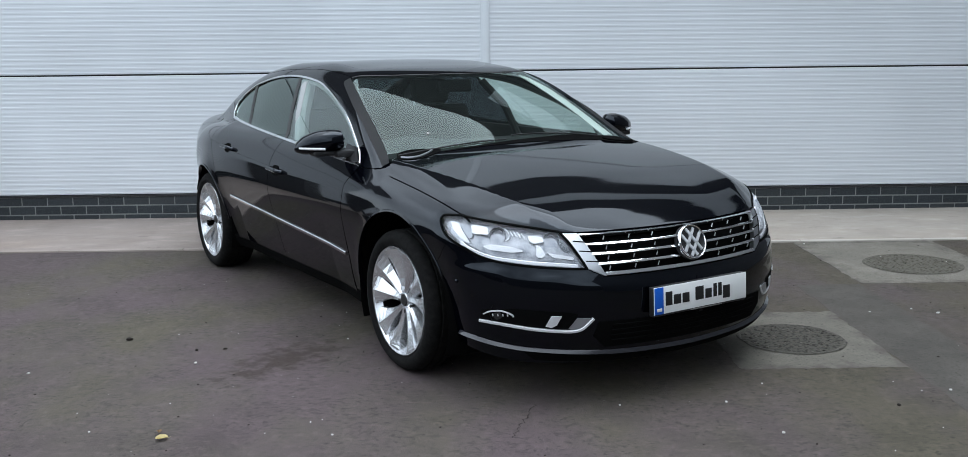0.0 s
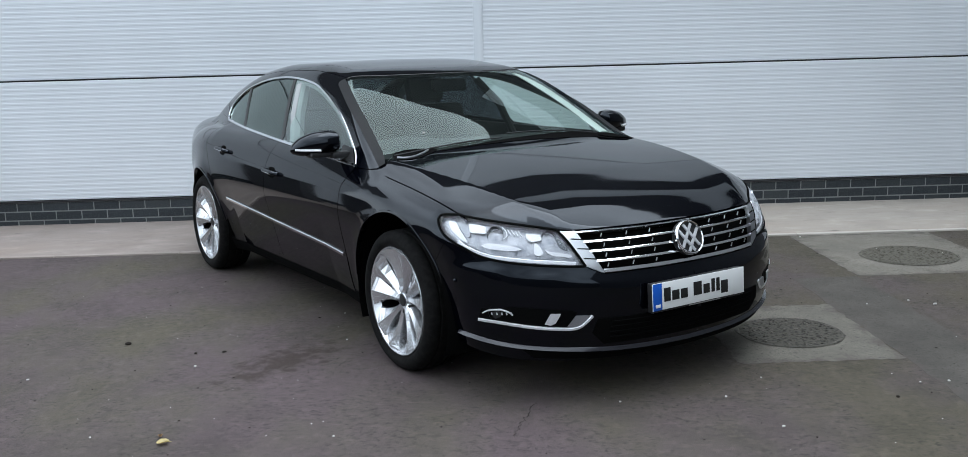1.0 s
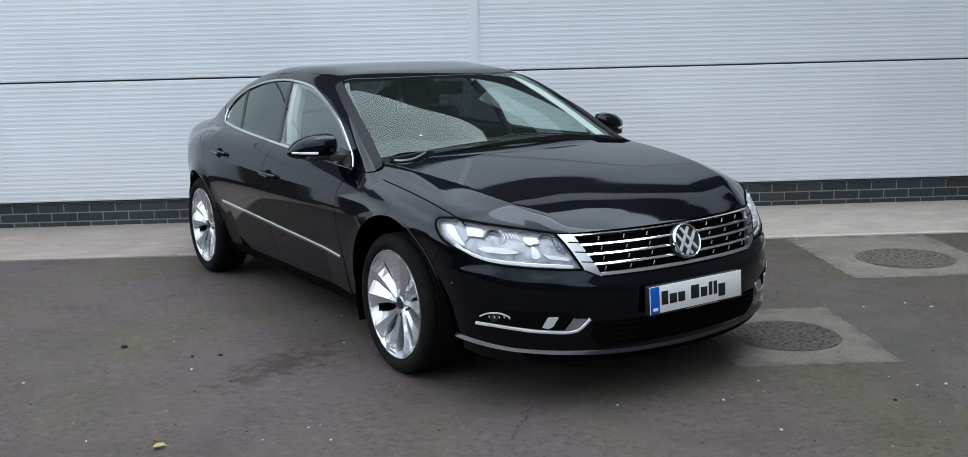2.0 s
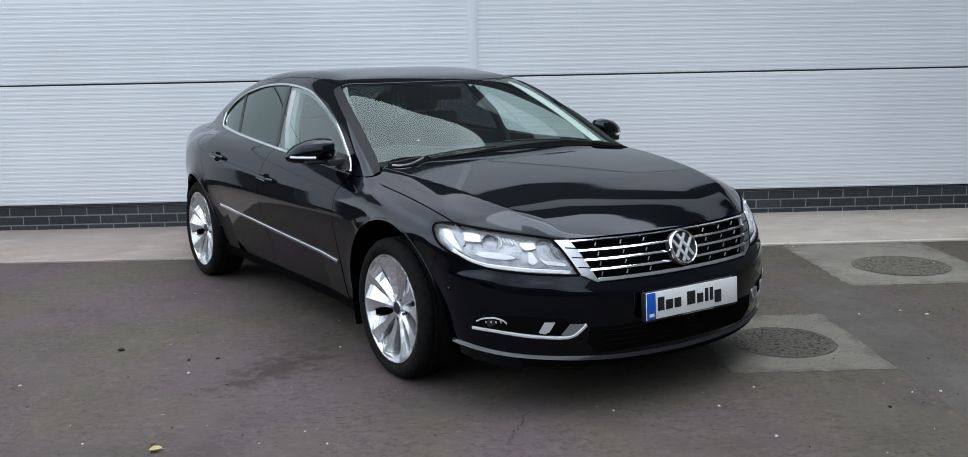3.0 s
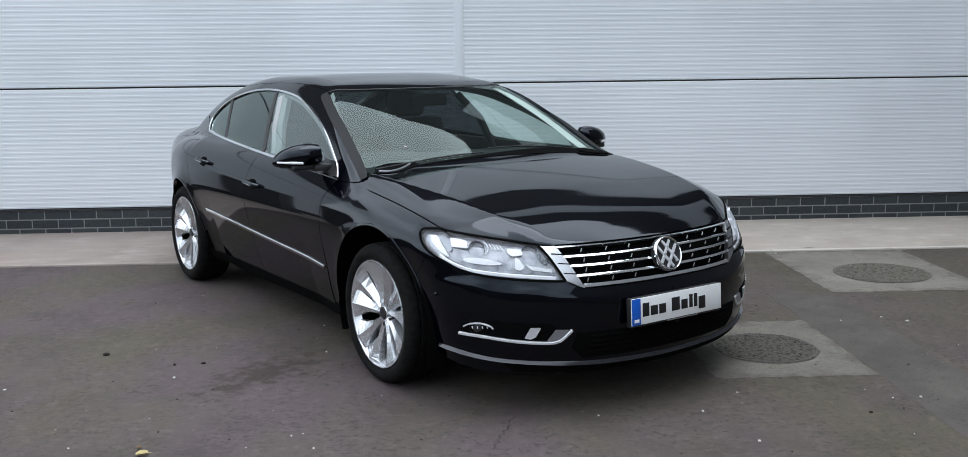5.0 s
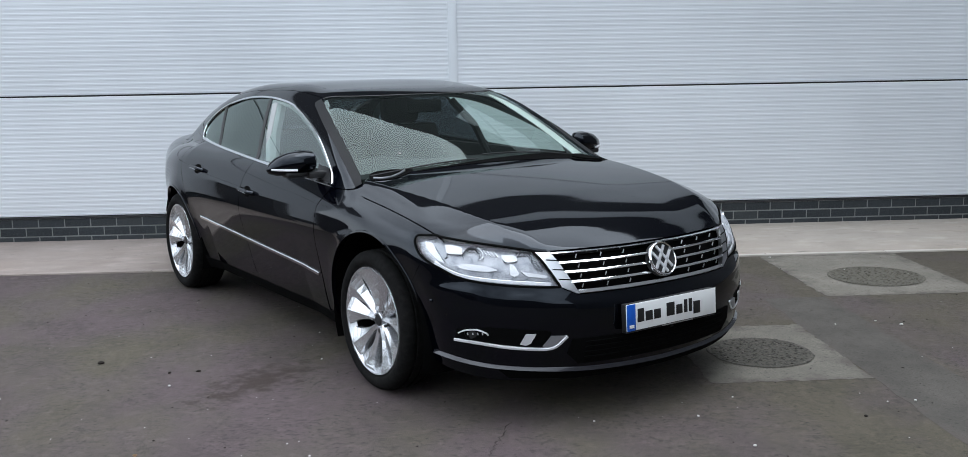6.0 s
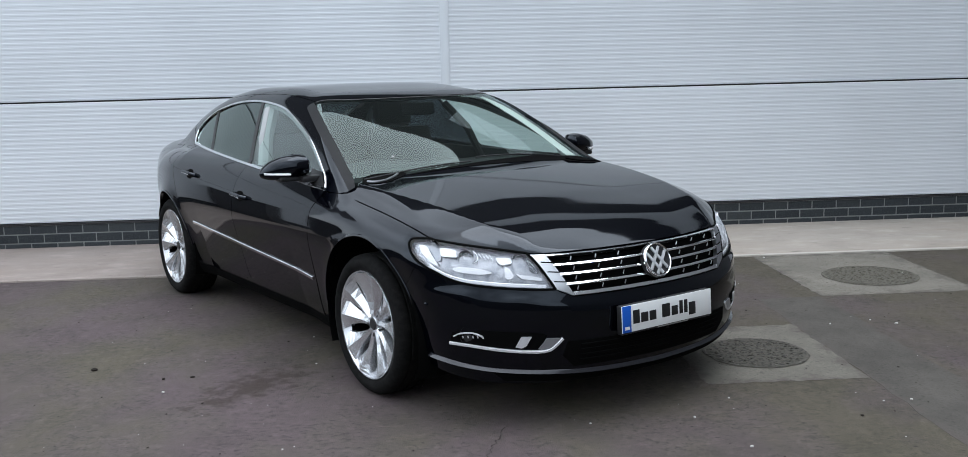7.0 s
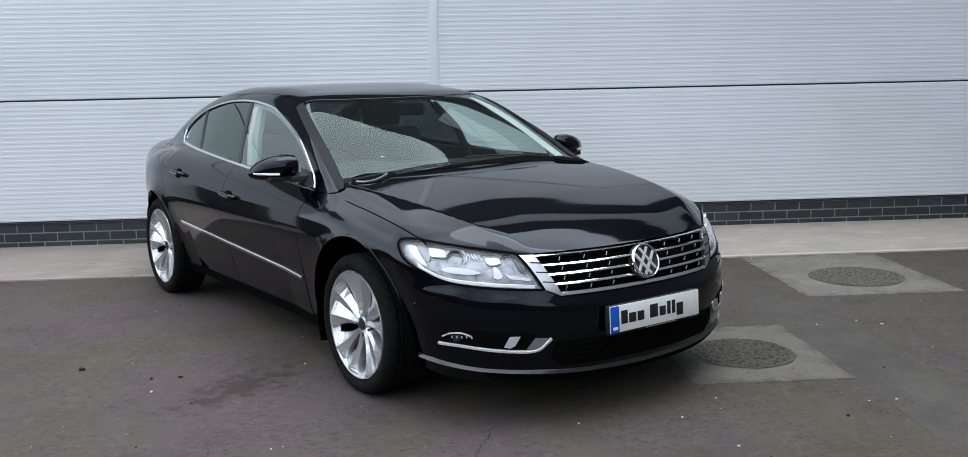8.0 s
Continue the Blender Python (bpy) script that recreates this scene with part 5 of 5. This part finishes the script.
for x in (-0.37, 0.37):
    seat = new("front_seat")
    seat.parent = CAR
    seat["label"] = "dark upholstered front seat with headrest"
    pad("cushion", (0.50, 0.52, 0.16), pose(x, 1.42, 0.46, 6), CLOTH, seat)
    pad("backrest", (0.50, 0.14, 0.62), pose(x, 1.78, 0.78, -18), CLOTH, seat)
    pad("headrest", (0.26, 0.10, 0.17), pose(x, 1.90, 1.17, -14), CLOTH, seat)
bench = new("rear_bench")
bench.parent = CAR
pad("cushion", (1.24, 0.50, 0.16), pose(0, 2.36, 0.48, 6), CLOTH, bench)
pad("backrest", (1.20, 0.14, 0.58), pose(0, 2.66, 0.76, -24), CLOTH, bench)
dash = new("dashboard")
dash.parent = CAR
dash["label"] = "dark moulded dashboard"
bm = bmesh.new()
rows = []
for x in np.linspace(-0.72, 0.72, 13):
    hump = 0.035 * math.exp(-((x + 0.37) / 0.17) ** 2)
    rows.append([bm.verts.new(v) for v in ((x, 0.40 + 0.25 * x * x, 0.905), (x, 0.60 + 0.2 * x * x, 0.955), (x, 0.86, 0.945 + hump), (x, 0.97, 0.87 + hump), (x, 1.00, 0.74), (x, 0.93, 0.55), (x, 0.45, 0.50))])
for p, q in zip(rows, rows[1:]):
    for j in range(6):
        bm.faces.new((p[j], p[j + 1], q[j + 1], q[j]))
bmesh.ops.recalc_face_normals(bm, faces=bm.faces[:])
part("dash_top", bm, DASH, dash)
bm = bmesh.new()
ring = [Vector((-0.37 + 0.185 * math.cos(a), 1.07 + 0.185 * math.sin(a) * 0.40, 0.86 + 0.185 * math.sin(a) * 0.92)) for a in np.linspace(0, 2 * math.pi, 33)]
tube(bm, ring, 0.015)
tube(bm, [(-0.54, 1.07, 0.86), (-0.37, 1.05, 0.85), (-0.20, 1.07, 0.86)], 0.020)
part("steering_wheel", bm, DASH, dash)
pad("inner_mirror", (0.22, 0.03, 0.07), pose(0, 0.96, 1.235, -8), MATT, CAR, 0.012)
ceil_half = np.vstack([on_top(top_w)[::-1], on_top(RAIL), on_top(dense([(-0.545, 2.42), (0.0, 2.44)], 0.05))])
sheet("headlining", np.vstack([ceil_half, mirrored(ceil_half)[::-1]]), (0, 0, -1), TRIM_LIGHT, CAR, step=0.08, edge=0.0, lift=-0.03, gap=0.02, label="pale headlining")
# pillar trim differs by side: the cabin's light and shade set by colour
for s in (-1, 1):
    bm = bmesh.new()
    tube(bm, [(s * 0.765, 1.38, 0.82), (s * 0.695, 1.49, 1.08), (s * 0.60, 1.61, 1.235)], 0.042 if s < 0 else 0.024)
    part("inner_pillar", bm, PILLAR_DIM if s < 0 else DASH, CAR, "inner pillar trim")
    if s < 0:
        bm = bmesh.new()
        tube(bm, [(s * 0.715, 0.45, 0.925), (s * 0.640, 0.755, 1.085), (s * 0.545, 1.085, 1.245)], 0.016, 12)
        part("inner_pillar", bm, DASH, CAR, "inner pillar trim")
moulding("inner_pillar", mirrored(on_top(EDGE_W[14:-4] + np.array([0.040, 0.0]))), 0.080, 0.004, PILLAR_LIT, CAR, lift=-0.030, label="inner pillar trim coloured pale as if lit")


# ---- patched tarmac, covers and litter on the ground ----
def patch(x0, x1, y0, y1, label, mat=PATCH, high=0.0016):
    bm = bmesh.new()
    n = 30
    ring = []
    for (ax, ay), (bx, by) in (((x0, y0), (x1, y0)), ((x1, y0), (x1, y1)), ((x1, y1), (x0, y1)), ((x0, y1), (x0, y0))):
        for k in range(n):
            f = k / n
            ring.append((ax + (bx - ax) * f + random.uniform(-0.010, 0.010), ay + (by - ay) * f + random.uniform(-0.010, 0.010)))
    top = [bm.verts.new((x, y, high)) for x, y in ring]
    foot = [bm.verts.new((x, y, -0.02)) for x, y in ring]
    bm.faces.new(top)
    for k in range(len(top)):
        bm.faces.new((top[k], foot[k], foot[(k + 1) % len(top)], top[(k + 1) % len(top)]))
    bmesh.ops.recalc_face_normals(bm, faces=bm.faces[:])
    return tagged(part("tarmac_patch", bm, mat, smooth=False), label, "road patch", kind="structure")


def drain_cover(x, y, r, label, rim, stone):
    c = thing("inspection_cover", pose(x, y, 0.004), label=label, category="cover", group="round covers in the yard")
    bm = bmesh.new()
    lathe(bm, [(r, 0.001), (r - 0.002, 0.0024), (r - 0.008, 0.0026), (r - 0.016, 0.0015), (r - 0.016, -0.004)], 56, pose(0, 0, 0, 0, -90, 0))
    bmesh.ops.recalc_face_normals(bm, faces=bm.faces[:])
    for v in bm.verts:
        v.co.xy *= 1 + 0.05 * noise.noise(Vector((v.co.x * 9, v.co.y * 9, x)))
    part("rim", bm, rim, c, "dark worn iron rim")
    bm = bmesh.new()
    lathe(bm, [(r - 0.016, 0.0018), (0.0, 0.0022)], 56, pose(0, 0, 0, 0, -90, 0))
    bmesh.ops.recalc_face_normals(bm, faces=bm.faces[:])
    part("bed", bm, stone, c, "stony bed of the cover")
    bm = bmesh.new()
    rnd = random.Random(int(x * 100))
    for _ in range(320):
        a, d = rnd.uniform(0, 2 * math.pi), (r - 0.03) * math.sqrt(rnd.random())
        s = rnd.uniform(0.004, 0.010)
        bmesh.ops.create_icosphere(bm, subdivisions=1, radius=s, matrix=Matrix.Translation((d * math.cos(a), d * math.sin(a), 0.002)) @ Matrix.Diagonal((1, rnd.uniform(0.7, 1.3), 0.5, 1)))
    tagged(part("infill", bm, stone, c, "stony infill of the cover", smooth=False), kind="stuff")
    return c


# colours of the unseen walls added round the yard
ADDED_DARK, ADDED_EAST = make_cladding("added_dark_wall", (0.10, 0.10, 0.10)), make_cladding("added_east_wall", (0.12, 0.12, 0.125))

def make_infill(name, dark, light):
    m = material(name, dark, 0.9, spec=0.25)
    geo = m.node_tree.nodes.new("ShaderNodeNewGeometry")
    spots = grain(m, where(m), 48, 3, 0.6)
    c = ramp(m, geo.outputs["Random Per Island"], (0.0, dark), (1.0, light))
    c = mix(m, ramp(m, spots, (0.48, (0, 0, 0)), (0.62, (0.8, 0.8, 0.8))), c, tuple(v * 0.45 for v in dark))
    wire(m, c, base(m)["Base Color"])
    return m


COVER_PALE = make_infill("pale_stony_infill", (0.085, 0.078, 0.062), (0.150, 0.138, 0.112))
COVER_STONE = make_infill("stony_infill", (0.045, 0.041, 0.034), (0.125, 0.116, 0.098))
patch(0.79, 1.545, -0.55, 0.418, "pale worn tarmac patch round an inspection cover")
patch(1.955, 2.98, 1.05, KERB_Y - 0.003, "pale worn tarmac patch beside the paving, lightened against the wall's shade", FAR_PATCH)
patch(1.549, 1.950, -2.6, 1.047, "olive-grey strip of relaid tarmac beside a paler patch", OLIVE_PATCH, 0.0009)
drain_cover(1.165, -0.09, 0.26, "round stony inspection cover in the pale patch", COVER_STONE, COVER_STONE)
drain_cover(2.50, 1.57, 0.31, "round stony inspection cover near the paving", COVER_PALE, COVER_PALE)

def fallen_leaf(size, seed, m, mat, label):
    """A small curled leaf: a ragged oval with raised edges and a short stalk."""
    bm2, r2, pts = bmesh.new(), random.Random(seed), []
    for k in range(15):
        a = 2 * math.pi * k / 15
        r = size * (1 + 0.10 * math.cos(2 * a) + r2.uniform(-0.10, 0.10))
        pts.append(bm2.verts.new((1.2 * r * math.cos(a), r * math.sin(a), 0.004 + 0.5 * size * abs(math.sin(a)) + r2.uniform(0, 0.003))))
    mid = bm2.verts.new((0, 0, 0.003))
    for k in range(15):
        bm2.faces.new((mid, pts[k], pts[(k + 1) % 15]))
    bmesh.ops.solidify(bm2, geom=bm2.faces[:], thickness=0.0008)
    tube(bm2, [(1.1 * size, 0, 0.004), (1.5 * size, 0.1 * size, 0.003), (1.9 * size, 0.3 * size, 0.002)], 0.0007, 5)
    leaf = part("fallen_leaf", bm2, mat)
    leaf.matrix_basis = m
    return tagged(leaf, label, "leaf", "fallen leaves on the asphalt")


fallen_leaf(0.018, 5, pose(-1.593, -1.272, 0.003, 0, 0, 25), LEAF, "small curled yellow fallen leaf on the asphalt")
fallen_leaf(0.011, 8, pose(-1.622, -1.205, 0.003, 0, 0, 110), BROWN_LEAF, "tiny curled brown leaf scrap on the asphalt")

# crumbs of grit, pale and dark
def grit(name, spots, mat, label):
    bm2 = bmesh.new()
    r2 = random.Random(9)
    for x, y, s in spots:
        bmesh.ops.create_icosphere(bm2, subdivisions=1, radius=s, matrix=Matrix.Translation((x, y, s * 0.35)) @ pose(0, 0, 0, 0, 0, r2.uniform(0, 180)) @ Matrix.Diagonal((r2.uniform(0.8, 1.6), 1, 0.6, 1)))
    return tagged(part(name, bm2, mat, smooth=False), label, "grit", kind="stuff")


rnd = random.Random(3)
PALE = [(1.593, -0.859, 0.0072), (2.104, 0.354, 0.0096), (2.0, 0.45, 0.0060), (2.02, 2.30, 0.0108), (1.75, 0.40, 0.0054), (1.47, -0.86, 0.0042), (0.83, -0.74, 0.0048), (0.75, -1.30, 0.0078), (0.18, -0.98, 0.0060), (0.62, -0.96, 0.0060)]
PALE += [(-1.72, -0.33, 0.0072), (-1.12, 0.55, 0.0048), (-1.05, 0.03, 0.0054), (-1.90, -1.18, 0.0050), (-0.954, -1.248, 0.0055), (-1.058, -1.113, 0.0045), (-2.45, -0.45, 0.0060), (2.75, 1.62, 0.0084), (2.38, 1.80, 0.0084)]
PALE += [(rnd.uniform(-3.2, 3.2), rnd.uniform(-2.2, 2.2), rnd.uniform(0.0012, 0.0028)) for _ in range(110)]
grit("pale_grit", PALE, GRIT, "scattered pale grit and stone chips on the asphalt")
DARK = [(1.302, -1.028, 0.009), (-1.634, -0.116, 0.009), (-2.163, 0.067, 0.016), (-1.77, -0.13, 0.010)]
DARK += [(rnd.uniform(-3.2, 3.2), rnd.uniform(-2.2, 2.2), rnd.uniform(0.002, 0.005)) for _ in range(220)]
grit("dark_grit", DARK, DARK_GRIT, "scattered dark grit on the asphalt")

# a ragged crack in the asphalt
def crack(start, end, wide, seed, label):
    bm2, r2, rows2 = bmesh.new(), random.Random(seed), []
    along = Vector(end) - Vector(start)
    across = Vector((-along.y, along.x)).normalized()
    for f in np.linspace(0, 1, 26):
        at = Vector(start) + along * f + across * r2.uniform(-0.009, 0.009)
        w = wide * math.sin(math.pi * min(0.95, f + 0.05)) + r2.uniform(0.0002, 0.0018)
        rows2.append([bm2.verts.new((*(at + across * d), z)) for d, z in ((-w, 0.0008), (0.0, 0.0016), (w, 0.0008))])
    for p, q in zip(rows2, rows2[1:]):
        bm2.faces.new((p[0], p[1], q[1], q[0])), bm2.faces.new((p[1], p[2], q[2], q[1]))
    return tagged(part("tarmac_crack", bm2, DARK_GRIT), label, "crack", kind="structure")


crack((-0.275, -1.31), (-0.163, -0.95), 0.0012, 21, "ragged dark crack filled with dirt in the asphalt")

# ---- added unseen walls behind and beside the camera, to shape light and reflections ----
# blocks low southern sky, so the shade under the car deepens
bm = bmesh.new()
box(bm, -40, 40, -15, -14.5, -0.1, 3.6)
tagged(part("wall_south", bm, ADDED_DARK), label="added unseen dark wall that blocks low sky behind the camera", category="wall", kind="structure")
# tall blocker just out of view, added to darken the cladding towards the right
bm = bmesh.new()
box(bm, 4.78, 5.15, -9, 3.78, -0.1, 8.0)
tagged(part("wall_east", bm, ADDED_EAST), label="added unseen dark wall that shades the right of the cladding", category="wall", kind="structure")
# added to darken the doors' reflections; its gap leaves a pale streak on them
bm = bmesh.new()
box(bm, -5.5, -5.2, -9, 2.45, -0.1, 1.0)
box(bm, -5.5, -5.2, 2.95, 3.78, -0.1, 1.0)
tagged(part("wall_west", bm, ADDED_DARK), label="added unseen low dark wall, with a gap, that shapes the door reflections", category="wall", kind="structure")

# ---- bricks of the plinth ----
def brick_mesh(length):
    bm2 = bmesh.new()
    box(bm2, 0, length, -0.0, 0.05, 0, 0.0675, 0.003)
    me = bpy.data.meshes.new("brick")
    bm2.to_mesh(me)
    bm2.free()
    me.materials.append(BRICK)
    return me


BRICK_ME = brick_mesh(0.2125)
rnd = random.Random(11)
for course in range(3):
    z = 0.133 - course * 0.0780
    off = 2.0895 + (0.1115 if course % 2 else 0.0)
    for k in range(-34, 16):
        b = new("brick", BRICK_ME)
        b.parent = wall
        b.location = (off + k * 0.2218, WALL_Y - 0.012 + rnd.uniform(-0.0015, 0.0015), z)
far_bricks = bmesh.new()
for course in range(3):
    z = 0.133 - course * 0.0780
    off = 2.0895 + (0.1115 if course % 2 else 0.0)
    for k in list(range(-43, -34)) + list(range(16, 110)):
        x = off + k * 0.2218
        box(far_bricks, x, x + 0.2125, WALL_Y - 0.012, WALL_Y + 0.03, z, z + 0.0675)
tagged(part("far_bricks", far_bricks, BRICK, wall, smooth=False), kind="stuff")
